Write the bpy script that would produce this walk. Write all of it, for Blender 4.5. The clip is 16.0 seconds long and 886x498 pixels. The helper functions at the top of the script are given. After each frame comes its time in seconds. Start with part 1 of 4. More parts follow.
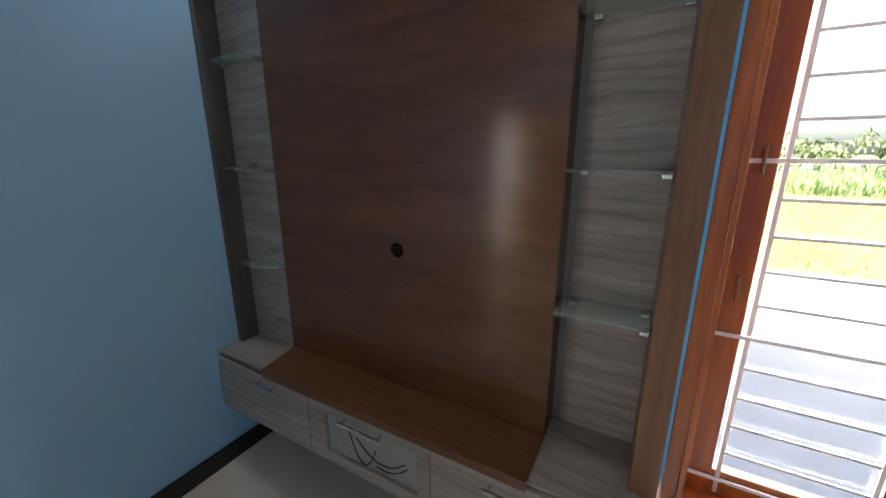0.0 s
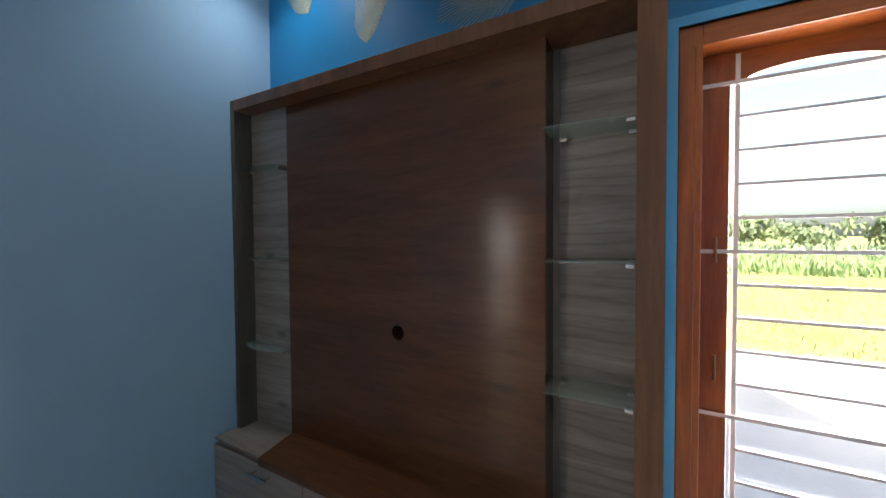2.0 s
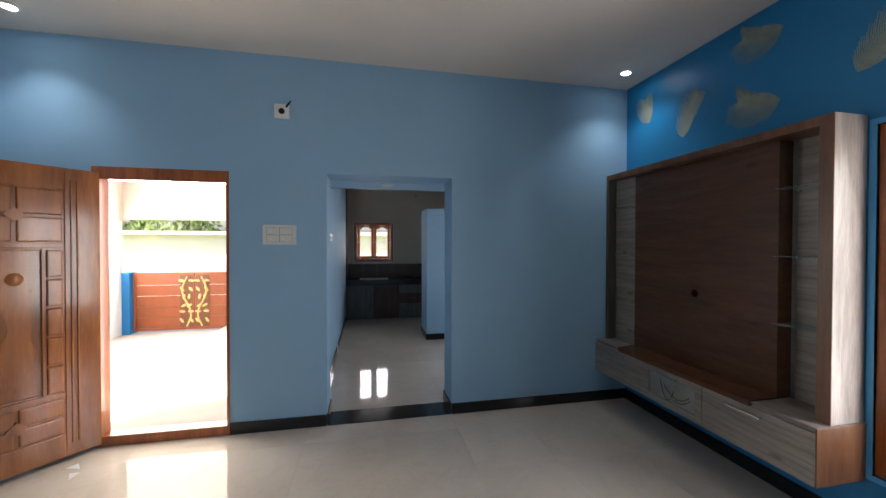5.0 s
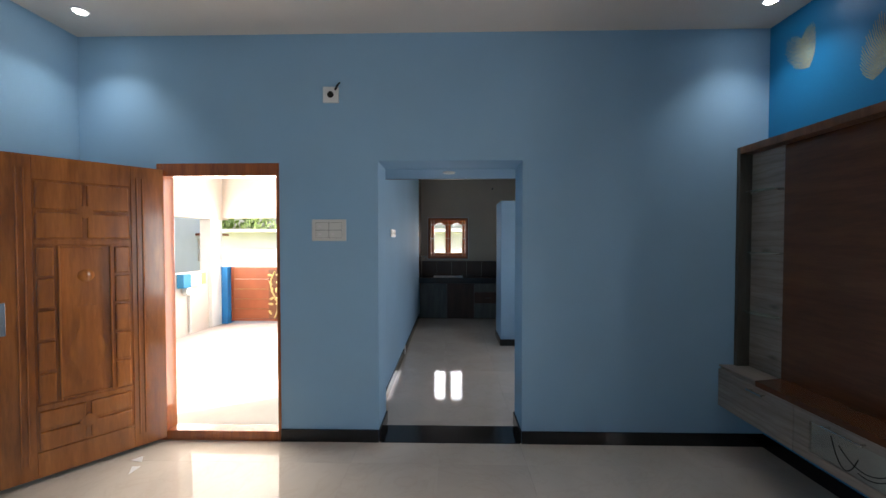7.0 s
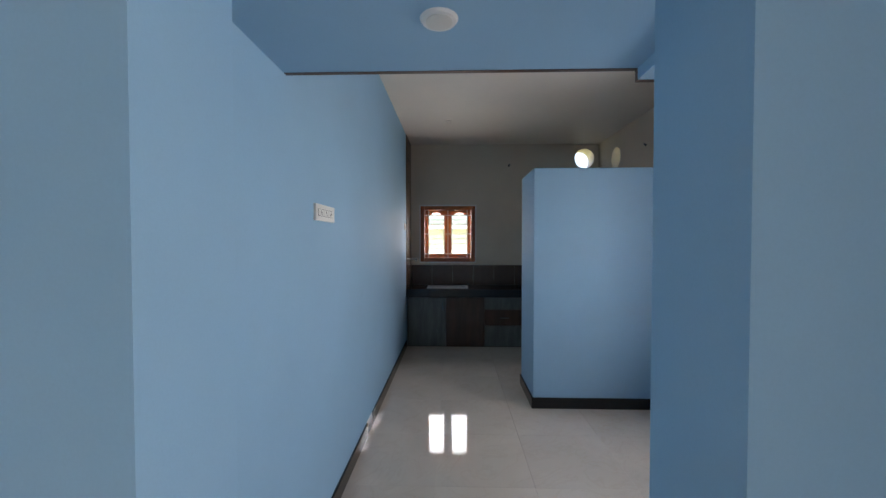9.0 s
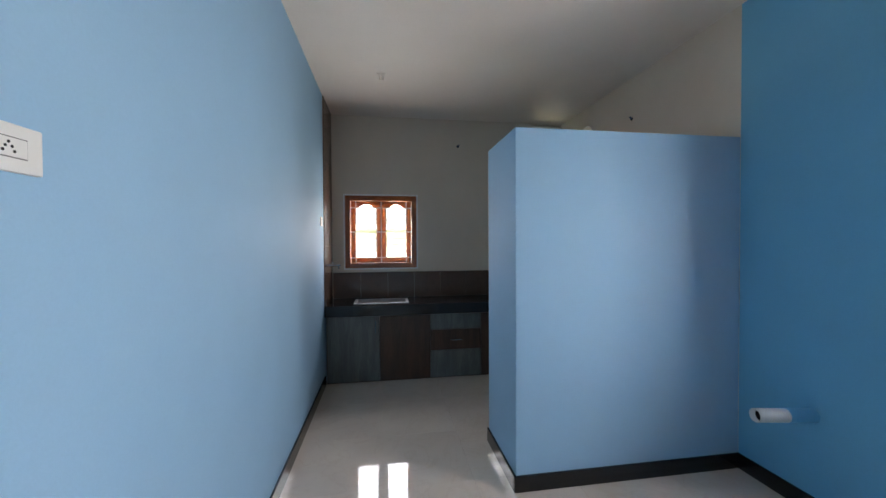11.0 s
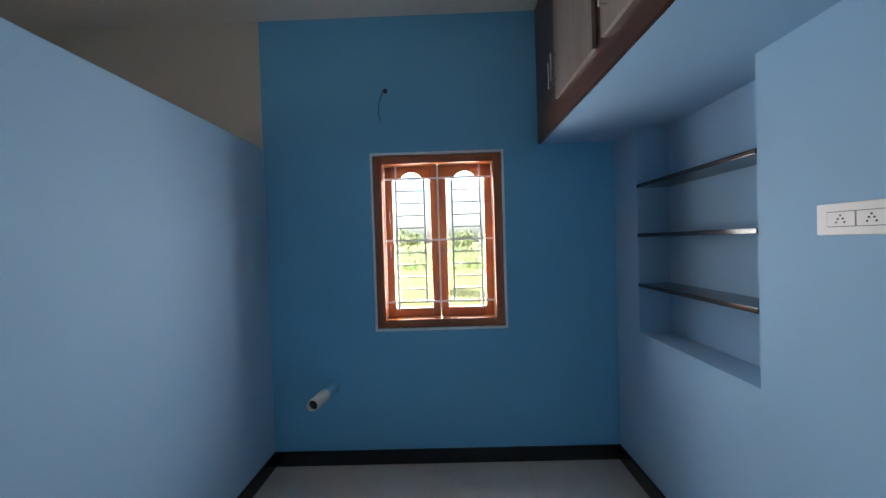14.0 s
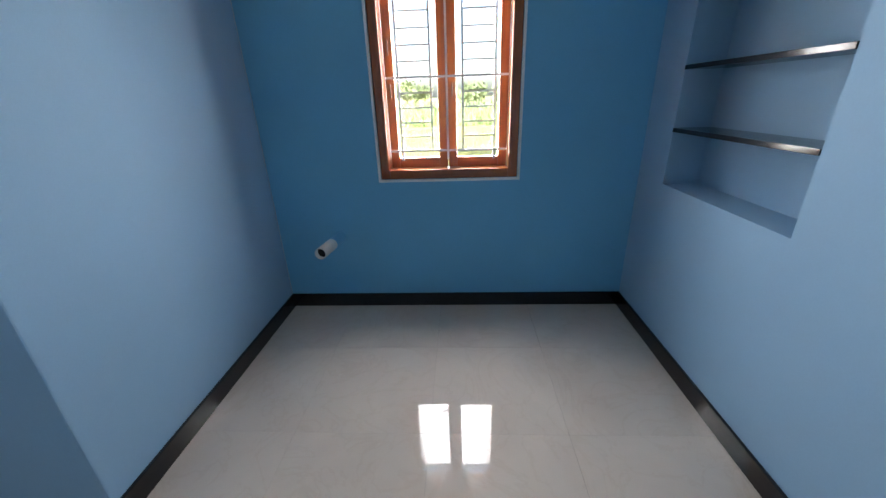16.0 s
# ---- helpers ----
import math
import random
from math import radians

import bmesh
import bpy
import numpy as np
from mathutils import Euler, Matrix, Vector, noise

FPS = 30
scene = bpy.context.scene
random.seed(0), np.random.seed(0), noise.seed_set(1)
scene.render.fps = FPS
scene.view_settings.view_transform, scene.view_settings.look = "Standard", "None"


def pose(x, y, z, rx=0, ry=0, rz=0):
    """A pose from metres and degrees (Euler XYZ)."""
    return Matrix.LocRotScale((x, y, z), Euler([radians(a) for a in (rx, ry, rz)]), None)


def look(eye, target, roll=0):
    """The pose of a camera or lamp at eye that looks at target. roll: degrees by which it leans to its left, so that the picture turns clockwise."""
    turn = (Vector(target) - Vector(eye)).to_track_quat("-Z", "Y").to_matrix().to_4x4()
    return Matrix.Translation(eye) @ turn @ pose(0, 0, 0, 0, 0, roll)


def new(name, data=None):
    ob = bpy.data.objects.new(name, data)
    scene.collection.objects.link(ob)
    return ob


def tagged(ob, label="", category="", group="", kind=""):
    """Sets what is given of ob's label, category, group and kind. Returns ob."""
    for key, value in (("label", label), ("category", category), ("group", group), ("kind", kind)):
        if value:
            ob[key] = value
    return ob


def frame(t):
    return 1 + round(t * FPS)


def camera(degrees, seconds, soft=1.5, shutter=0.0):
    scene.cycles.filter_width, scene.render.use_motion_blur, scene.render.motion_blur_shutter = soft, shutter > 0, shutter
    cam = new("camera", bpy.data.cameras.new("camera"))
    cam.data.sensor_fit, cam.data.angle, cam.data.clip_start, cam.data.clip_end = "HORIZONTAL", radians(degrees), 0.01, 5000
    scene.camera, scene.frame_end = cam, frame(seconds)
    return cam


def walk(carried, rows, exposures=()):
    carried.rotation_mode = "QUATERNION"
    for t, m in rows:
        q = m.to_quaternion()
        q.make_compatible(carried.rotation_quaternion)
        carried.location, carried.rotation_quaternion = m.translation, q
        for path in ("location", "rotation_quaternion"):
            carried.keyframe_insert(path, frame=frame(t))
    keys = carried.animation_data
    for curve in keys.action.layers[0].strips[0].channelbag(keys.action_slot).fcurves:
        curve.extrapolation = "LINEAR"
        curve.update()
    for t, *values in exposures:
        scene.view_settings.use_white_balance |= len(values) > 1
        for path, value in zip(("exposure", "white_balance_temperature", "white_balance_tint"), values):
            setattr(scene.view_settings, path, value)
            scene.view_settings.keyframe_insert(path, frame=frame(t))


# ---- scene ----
cam = camera(100.4, 16.0)
PATH = [
    (0, (0.518, 0.208, 1.496), (-0.423, 1.902, 1.0), 0.0),
    (0.5, (0.531, 0.199, 1.526), (-0.43, 1.918, 1.176), -0.1),
    (1, (0.538, 0.179, 1.547), (-0.434, 1.92, 1.391), -0.3),
    (1.5, (0.545, 0.163, 1.539), (-0.427, 1.91, 1.482), -0.3),
    (2, (0.595, 0.101, 1.524), (-0.381, 1.846, 1.469), -0.4),
    (2.5, (0.73, -0.136, 1.509), (-0.281, 1.589, 1.457), -0.5),
    (3, (0.973, -0.405, 1.51), (-0.183, 1.227, 1.466), -0.7),
    (3.5, (1.211, -0.709, 1.525), (-0.128, 0.776, 1.486), -0.5),
    (4, (1.479, -0.996, 1.512), (-0.088, 0.247, 1.495), 0.1),
    (4.5, (1.757, -1.091, 1.508), (-0.071, -0.28, 1.484), 0.2),
    (5, (2.047, -1.134, 1.521), (0.089, -0.727, 1.497), 0.1),
    (5.2, (2.166, -1.129, 1.536), (0.189, -0.831, 1.504), -0.0),
    (7.3, (1.315, -0.905, 1.508), (-0.684, -0.949, 1.465), 0.0),
    (8, (0.529, -0.913, 1.482), (-1.47, -0.955, 1.437), 0.0),
    (8.7, (-0.249, -0.889, 1.469), (-2.248, -0.946, 1.426), -0.0),
    (10.8, (-1.655, -0.886, 1.419), (-3.648, -0.716, 1.401), 0.0),
    (11, (-1.74, -0.921, 1.439), (-3.716, -0.615, 1.405), -0.3),
    (11.5, (-1.964, -0.957, 1.422), (-3.811, -0.191, 1.391), -0.7),
    (12, (-2.212, -0.966, 1.439), (-3.744, 0.32, 1.4), -0.7),
    (12.5, (-2.364, -0.984, 1.415), (-3.51, 0.655, 1.409), -0.9),
    (13, (-2.463, -1.044, 1.413), (-3.075, 0.86, 1.412), -1.4),
    (13.5, (-2.542, -1.091, 1.447), (-2.731, 0.9, 1.414), -1.9),
    (14, (-2.563, -1.118, 1.444), (-2.594, 0.881, 1.411), -1.8),
    (14.3, (-2.511, -1.109, 1.449), (-2.58, 0.889, 1.407), -2.2),
    (14.5, (-2.534, -1.095, 1.44), (-2.592, 0.904, 1.395), -2.0),
    (15, (-2.507, -1.036, 1.385), (-2.621, 0.933, 1.049), -2.1),
    (15.5, (-2.522, -1.01, 1.37), (-2.637, 0.902, 0.794), -2.0),
    (16, (-2.553, -0.979, 1.356), (-2.651, 0.868, 0.596), -1.9),
]
EXPOSURE = [(0.0, 2.3), (1.5, 2.1), (2.5, 2.0), (4.0, 2.45), (4.5, 2.5), (5.0, 1.65), (7.3, 1.55), (8.0, 1.05), (8.7, 1.8), (10.8, 2.75), (11.5, 2.75), (12.0, 2.1), (12.5, 1.55), (13.0, 2.25), (13.5, 2.2), (14.5, 2.0), (15.0, 2.15), (16.0, 2.4)]
walk(cam, [(t, look(eye, target, roll)) for t, eye, target, roll in PATH], EXPOSURE)

# ---- light ----
SUN_EL, SUN_FROM = 47.0, Vector((0.45, -0.89, 0))
world = bpy.data.worlds.new("sky")
scene.world = world
world.use_nodes = True
wn = world.node_tree.nodes
sky = wn.new("ShaderNodeTexSky")
sky.sky_type = 'NISHITA'
sky.sun_disc = False
sky.sun_elevation = radians(SUN_EL)
sky.sun_rotation = math.atan2(SUN_FROM.x, SUN_FROM.y)
sky.dust_density = 4.0
wn["Background"].inputs["Strength"].default_value = 0.15
world.node_tree.links.new(sky.outputs[0], wn["Background"].inputs["Color"])
sun = new("sun", bpy.data.lights.new("sun", 'SUN'))
sun.data.energy, sun.data.angle, sun.data.color = 5.0, radians(0.6), (1.0, 0.95, 0.87)
sun_pos = SUN_FROM.normalized() * math.cos(radians(SUN_EL)) + Vector((0, 0, math.sin(radians(SUN_EL))))
sun.matrix_world = look(sun_pos * 30, (0, 0, 0))


def sky_lamp(cx, cy, cz, sx, sz, heading, watts, color):
    """The sky's light through an opening; heading: degrees about z, 0 sends it towards -y."""
    lamp = new("sky_light", bpy.data.lights.new("sky_light", 'AREA'))
    lamp.data.shape, lamp.data.size, lamp.data.size_y = 'RECTANGLE', sx, sz
    lamp.data.energy, lamp.data.color = watts, color
    lamp.matrix_world = pose(cx, cy, cz, -90, 0, heading)


SKY_TINT = (1.0, 0.945, 0.965)
sky_lamp(1.25, 1.60, 1.24, 1.0, 1.6, 0, 20.0, SKY_TINT)
sky_lamp(-2.645, 1.58, 1.48, 0.7, 1.0, 0, 14.0, SKY_TINT)
sky_lamp(-6.39, -0.97, 1.58, 0.68, 0.7, 90, 5.0, SKY_TINT)
sky_lamp(-1.325, -2.63, 1.1, 0.75, 1.8, 90, 6.0, (1.0, 0.90, 0.80))


sky_lamp(-5.45, -3.6, 1.5, 3.2, 0.85, 90, 60.0, (1.0, 0.94, 0.88))
sky_lamp(-3.9, -5.36, 1.45, 3.2, 0.85, 180, 48.0, (1.0, 0.94, 0.88))
ZC_LAMP = 3.03


def spot(x, y, z, watts):
    lamp = new("downlight_beam", bpy.data.lights.new("downlight_beam", 'SPOT'))
    lamp.data.energy, lamp.data.spot_size, lamp.data.spot_blend, lamp.data.shadow_soft_size = watts, radians(110), 0.8, 0.03
    lamp.data.color = (0.95, 0.97, 1.0)
    lamp.matrix_world = pose(x, y, z)


spot(-0.845, 1.12, ZC_LAMP, 6.0)
spot(-0.86, -3.38, ZC_LAMP, 6.0)

# ---- materials ----


def shader(name, rough=0.5, metal=0.0, coat=0.0, spec=0.5):
    m = bpy.data.materials.new(name)
    m.use_nodes = True
    b = m.node_tree.nodes["Principled BSDF"]
    b.inputs["Roughness"].default_value = rough
    b.inputs["Metallic"].default_value = metal
    b.inputs["Coat Weight"].default_value = coat
    b.inputs["Coat Roughness"].default_value = 0.12
    b.inputs["Specular IOR Level"].default_value = spec
    return m, m.node_tree.nodes, m.node_tree.links, b


def scaled_noise(n, l, scale, stretch=(1, 1, 1), detail=4.0, rough=0.55, distort=0.0):
    tc = n.new("ShaderNodeTexCoord")
    mp = n.new("ShaderNodeMapping")
    mp.inputs["Scale"].default_value = stretch
    t = n.new("ShaderNodeTexNoise")
    t.inputs["Scale"].default_value = scale
    t.inputs["Detail"].default_value = detail
    t.inputs["Roughness"].default_value = rough
    t.inputs["Distortion"].default_value = distort
    l.new(tc.outputs["Object"], mp.inputs["Vector"])
    l.new(mp.outputs["Vector"], t.inputs["Vector"])
    return t.outputs["Fac"]


def ramp(n, l, fac, stops):
    r = n.new("ShaderNodeValToRGB")
    el = r.color_ramp.elements
    while len(el) < len(stops):
        el.new(0.5)
    for e, (p, c) in zip(el, stops):
        e.position, e.color = p, (*c, 1)
    l.new(fac, r.inputs["Fac"])
    return r.outputs["Color"]


def mixed(n, l, a, b, fac, mode='MIX'):
    x = n.new("ShaderNodeMix")
    x.data_type, x.blend_type = 'RGBA', mode
    l.new(a, x.inputs[6])
    l.new(b, x.inputs[7])
    if isinstance(fac, float):
        x.inputs[0].default_value = fac
    else:
        l.new(fac, x.inputs[0])
    return x.outputs[2]


def bump(n, l, b, height, strength, dist=0.002):
    u = n.new("ShaderNodeBump")
    u.inputs["Strength"].default_value = strength
    u.inputs["Distance"].default_value = dist
    l.new(height, u.inputs["Height"])
    l.new(u.outputs["Normal"], b.inputs["Normal"])


def shade(c, k):
    return tuple(min(1.0, v * k) for v in c)


def plain(name, c, rough=0.5, var=0.08, scale=3.0, fine=90.0, rel=0.15, metal=0.0, coat=0.0, spec=0.5):
    """One colour, mottled at two scales, with fine relief."""
    m, n, l, b = shader(name, rough, metal, coat, spec)
    big = scaled_noise(n, l, scale)
    small = scaled_noise(n, l, fine, detail=2.0)
    c1 = ramp(n, l, big, [(0.3, shade(c, 1 - var)), (0.7, shade(c, 1 + var))])
    c2 = ramp(n, l, small, [(0.3, (1 - var * 0.7,) * 3), (0.7, (1, 1, 1))])
    l.new(mixed(n, l, c1, c2, 1.0, 'MULTIPLY'), b.inputs["Base Color"])
    if rel:
        bump(n, l, b, small, rel)
    return m


def wood(name, dark, light, stretch, rough=0.35, coat=0.0, rel=0.08, knots=0.0, rings=0.0):
    """Grain runs along the axis with the small stretch."""
    m, n, l, b = shader(name, rough, 0.0, coat)
    band = scaled_noise(n, l, 1.0, stretch, 5.0, 0.6, 0.6)
    fine = scaled_noise(n, l, 6.0, stretch, 3.0, 0.7)
    big = scaled_noise(n, l, 0.9, (1, 1, 1), 2.0)
    mid = tuple((p + q) / 2 for p, q in zip(dark, light))
    col = ramp(n, l, band, [(0.32, dark), (0.5, mid), (0.68, light)])
    col = mixed(n, l, col, ramp(n, l, fine, [(0.35, (0.72,) * 3), (0.6, (1, 1, 1))]), 0.7, 'MULTIPLY')
    col = mixed(n, l, col, ramp(n, l, big, [(0.3, (0.85,) * 3), (0.7, (1.0,) * 3)]), 0.6, 'MULTIPLY')
    if rings:
        # cathedral growth rings and a change of tone from board to board
        tc, mp, w = n.new("ShaderNodeTexCoord"), n.new("ShaderNodeMapping"), n.new("ShaderNodeTexWave")
        mp.inputs["Scale"].default_value = (0.55, 1.0, 3.2)
        w.wave_type, w.bands_direction, w.wave_profile = 'BANDS', 'Z', 'SAW'
        w.inputs["Scale"].default_value = 2.3
        w.inputs["Distortion"].default_value = 9.0
        w.inputs["Detail"].default_value = 2.5
        w.inputs["Detail Scale"].default_value = 1.1
        l.new(tc.outputs["Object"], mp.inputs["Vector"])
        l.new(mp.outputs["Vector"], w.inputs["Vector"])
        line = ramp(n, l, w.outputs["Fac"], [(0.0, (0.62, 0.60, 0.57)), (0.16, (0.93, 0.92, 0.91)), (0.75, (1, 1, 1)), (0.97, (0.80, 0.78, 0.76))])
        col = mixed(n, l, col, line, rings, 'MULTIPLY')
        board = scaled_noise(n, l, 1.0, (0.01, 0.01, 7.0), 0.0)
        col = mixed(n, l, col, ramp(n, l, board, [(0.35, (0.70,) * 3), (0.5, (1, 1, 1)), (0.62, (0.82,) * 3)]), 0.8, 'MULTIPLY')
    if knots:
        v = n.new("ShaderNodeTexVoronoi")
        tc = n.new("ShaderNodeTexCoord")
        mp = n.new("ShaderNodeMapping")
        mp.inputs["Scale"].default_value = (2.4, 2.4, 5.5)
        v.inputs["Scale"].default_value = 1.0
        v.inputs["Randomness"].default_value = 1.0
        l.new(tc.outputs["Object"], mp.inputs["Vector"])
        l.new(mp.outputs["Vector"], v.inputs["Vector"])
        k = ramp(n, l, v.outputs["Distance"], [(0.03, (0.35, 0.33, 0.31)), (0.13, (1, 1, 1))])
        col = mixed(n, l, col, k, knots, 'MULTIPLY')
    l.new(col, b.inputs["Base Color"])
    bump(n, l, b, fine, rel, 0.001)
    return m


def glass_pane(name, tint=(0.97, 0.99, 0.98), base=0.035):
    m, n, l, b = shader(name)
    n.remove(b)
    tr = n.new("ShaderNodeBsdfTransparent")
    tr.inputs["Color"].default_value = (*tint, 1)
    gl = n.new("ShaderNodeBsdfGlossy")
    gl.inputs["Roughness"].default_value = 0.02
    lw, pw, fr = n.new("ShaderNodeLayerWeight"), n.new("ShaderNodeMath"), n.new("ShaderNodeMath")
    lw.inputs["Blend"].default_value = 0.5
    pw.operation, pw.inputs[1].default_value = 'POWER', 5.0
    fr.operation, fr.inputs[1].default_value, fr.inputs[2].default_value = 'MULTIPLY_ADD', 0.9, base
    l.new(lw.outputs["Facing"], pw.inputs[0])
    l.new(pw.outputs[0], fr.inputs[0])
    mx = n.new("ShaderNodeMixShader")
    l.new(fr.outputs[0], mx.inputs[0])
    l.new(tr.outputs[0], mx.inputs[1])
    l.new(gl.outputs[0], mx.inputs[2])
    l.new(mx.outputs[0], n["Material Output"].inputs["Surface"])
    return m


def tile_stone(name, c, c_vein, rough, rnd=0.05, scale=2.2):
    """Polished stone-look tile: cloudy body, thin veins, a small shift from piece to piece."""
    m, n, l, b = shader(name, rough)
    cloud = scaled_noise(n, l, scale, detail=6.0, distort=1.2)
    vein = scaled_noise(n, l, scale * 1.7, detail=8.0, distort=2.5)
    shift = n.new("ShaderNodeObjectInfo")
    for mp in [x for x in n if x.type == 'MAPPING']:
        sc = n.new("ShaderNodeMath")
        sc.operation = 'MULTIPLY'
        sc.inputs[1].default_value = 60.0
        l.new(shift.outputs["Random"], sc.inputs[0])
        l.new(sc.outputs[0], mp.inputs["Location"])
    speck = scaled_noise(n, l, 260.0, detail=1.0)
    col = ramp(n, l, cloud, [(0.3, shade(c, 0.9)), (0.7, shade(c, 1.06))])
    col = mixed(n, l, col, ramp(n, l, vein, [(0.47, (1, 1, 1)), (0.5, c_vein), (0.53, (1, 1, 1))]), 0.35, 'MULTIPLY')
    info = n.new("ShaderNodeObjectInfo")
    col = mixed(n, l, col, ramp(n, l, info.outputs["Random"], [(0.0, (1 - rnd,) * 3), (1.0, (1, 1, 1))]), 1.0, 'MULTIPLY')
    col = mixed(n, l, col, ramp(n, l, speck, [(0.3, (0.93,) * 3), (0.6, (1, 1, 1))]), 0.5, 'MULTIPLY')
    l.new(col, b.inputs["Base Color"])
    r = n.new("ShaderNodeMapRange")
    r.inputs["To Min"].default_value, r.inputs["To Max"].default_value = rough * 0.7, rough * 1.6
    l.new(cloud, r.inputs["Value"])
    l.new(r.outputs[0], b.inputs["Roughness"])
    return m


M_BLUE = plain("light_blue_emulsion", (0.295, 0.48, 0.65), 0.72, 0.04, 1.2, 140.0, 0.12, spec=0.3)
M_BLUE_DEEP = plain("mid_blue_emulsion", (0.16, 0.43, 0.64), 0.6, 0.05, 1.3, 140.0, 0.12, spec=0.3)
M_ACCENT = plain("vivid_blue_emulsion", (0.010, 0.205, 0.45), 0.42, 0.06, 1.5, 140.0, 0.12)
M_BORDER = plain("sky_blue_border_paint", (0.10, 0.42, 0.75), 0.45, 0.05)
M_WHITE = plain("white_paint", (0.78, 0.78, 0.77), 0.5, 0.04)
M_CEIL = plain("warm_white_ceiling", (0.78, 0.71, 0.63), 0.7, 0.05, 1.0, 120.0, 0.15)
M_CREAM = plain("cream_kitchen_wall", (0.64, 0.56, 0.46), 0.6, 0.06, 1.2, 120.0, 0.15)
M_TILE = tile_stone("cream_vitrified_tile", (0.60, 0.54, 0.465), (0.88, 0.84, 0.78), 0.05, 0.02, 1.3)
tile_bsdf = M_TILE.node_tree.nodes["Principled BSDF"]
tile_bsdf.inputs["Coat Weight"].default_value, tile_bsdf.inputs["Coat Roughness"].default_value = 0.6, 0.015
tile_bsdf.inputs["Coat IOR"].default_value = 1.45
tile_bsdf.inputs["Specular IOR Level"].default_value = 0.2
M_GROUT = plain("pale_grout", (0.56, 0.51, 0.44), 0.8, 0.1)
M_SKIRT = tile_stone("black_granite", (0.012, 0.012, 0.014), (0.9, 0.9, 0.9), 0.12, 0.3, 6.0)
M_TEAK = wood("varnished_teak", (0.28, 0.062, 0.010), (0.53, 0.145, 0.023), (18, 18, 1.6), 0.28, 0.5)
M_TEAK_H = wood("varnished_teak_rail", (0.28, 0.062, 0.010), (0.53, 0.145, 0.023), (1.6, 18, 18), 0.28, 0.5)
M_DOORWOOD = wood("polished_door_wood", (0.24, 0.072, 0.011), (0.50, 0.17, 0.030), (9, 9, 1.0), 0.24, 0.7)
M_BROWN = wood("walnut_laminate", (0.110, 0.043, 0.019), (0.158, 0.066, 0.029), (1.1, 9, 9), 0.18, 0.0, 0.03, 0.6)
M_EDGE = wood("brown_edge_laminate", (0.13, 0.056, 0.025), (0.24, 0.11, 0.052), (14, 14, 1.5), 0.35)
M_GREY = wood("grey_oak_laminate", (0.30, 0.265, 0.235), (0.42, 0.375, 0.33), (1.2, 9, 9), 0.32, 0.0, 0.08, 0.8, 0.8)
M_GREY_V = wood("grey_oak_laminate_upright", (0.30, 0.262, 0.23), (0.53, 0.475, 0.42), (17, 17, 1.8), 0.32)
M_BAR = plain("white_enamel_bar", (0.80, 0.76, 0.76), 0.4, 0.06, 6.0)
M_GLASS = glass_pane("clear_glass")
M_SHELFGLASS = glass_pane("greenish_shelf_glass", (0.90, 0.97, 0.95))
sn, sl = M_SHELFGLASS.node_tree.nodes, M_SHELFGLASS.node_tree.links
haze_mix, haze = sn.new("ShaderNodeMixShader"), sn.new("ShaderNodeBsdfDiffuse")
haze.inputs["Color"].default_value = (0.62, 0.74, 0.70, 1)
haze_mix.inputs[0].default_value = 0.16
sl.new(sn["Mix Shader"].outputs[0], haze_mix.inputs[1])
sl.new(haze.outputs[0], haze_mix.inputs[2])
sl.new(haze_mix.outputs[0], sn["Material Output"].inputs["Surface"])
M_CHROME = plain("brushed_steel", (0.62, 0.62, 0.60), 0.25, 0.08, 8.0, 200.0, 0.0, 1.0)
M_DARK = plain("dark_void", (0.008, 0.007, 0.007), 0.8, 0.1)
M_PLASTIC = plain("ivory_plastic", (0.70, 0.69, 0.65), 0.35, 0.03)
M_PVC = plain("grey_pvc_pipe", (0.62, 0.62, 0.60), 0.35, 0.05)
M_SAND = plain("sand_stencil_paint", (0.30, 0.35, 0.29), 0.6, 0.2, 12.0)
M_CONC = plain("pale_concrete", (0.50, 0.46, 0.42), 0.85, 0.12, 0.9, 30.0, 0.3)
M_GRASS = plain("dry_grass_ground", (0.24, 0.25, 0.07), 0.95, 0.3, 0.5, 12.0, 0.4)
M_LEAF = plain("leaf_green", (0.14, 0.21, 0.04), 0.6, 0.35, 1.5, 20.0, 0.0)
M_LEAF_FAR = plain("far_leaf_green", (0.17, 0.21, 0.10), 0.7, 0.35, 0.4, 4.0, 0.0)
M_LEAF_NEAR = plain("young_leaf_green", (0.23, 0.30, 0.07), 0.6, 0.35, 1.5, 20.0, 0.0)
M_BARK = plain("bark", (0.16, 0.12, 0.09), 0.9, 0.3, 8.0, 40.0, 0.6)

# ---- building helpers ----


def box(bm, x0, x1, y0, y1, z0, z1, bev=0.0):
    vs = [bm.verts.new((x, y, z)) for x in (x0, x1) for y in (y0, y1) for z in (z0, z1)]
    fs = [bm.faces.new([vs[i] for i in q]) for q in ((0, 1, 3, 2), (4, 6, 7, 5), (0, 4, 5, 1), (2, 3, 7, 6), (0, 2, 6, 4), (1, 5, 7, 3))]
    if bev:
        es = {e for f in fs for e in f.edges}
        bmesh.ops.bevel(bm, geom=list(es), offset=bev, segments=2, affect='EDGES', profile=0.6)
    return bm


def boxes(*bs, bev=0.0):
    bm = bmesh.new()
    for b in bs:
        box(bm, *b, bev=bev)
    return bm


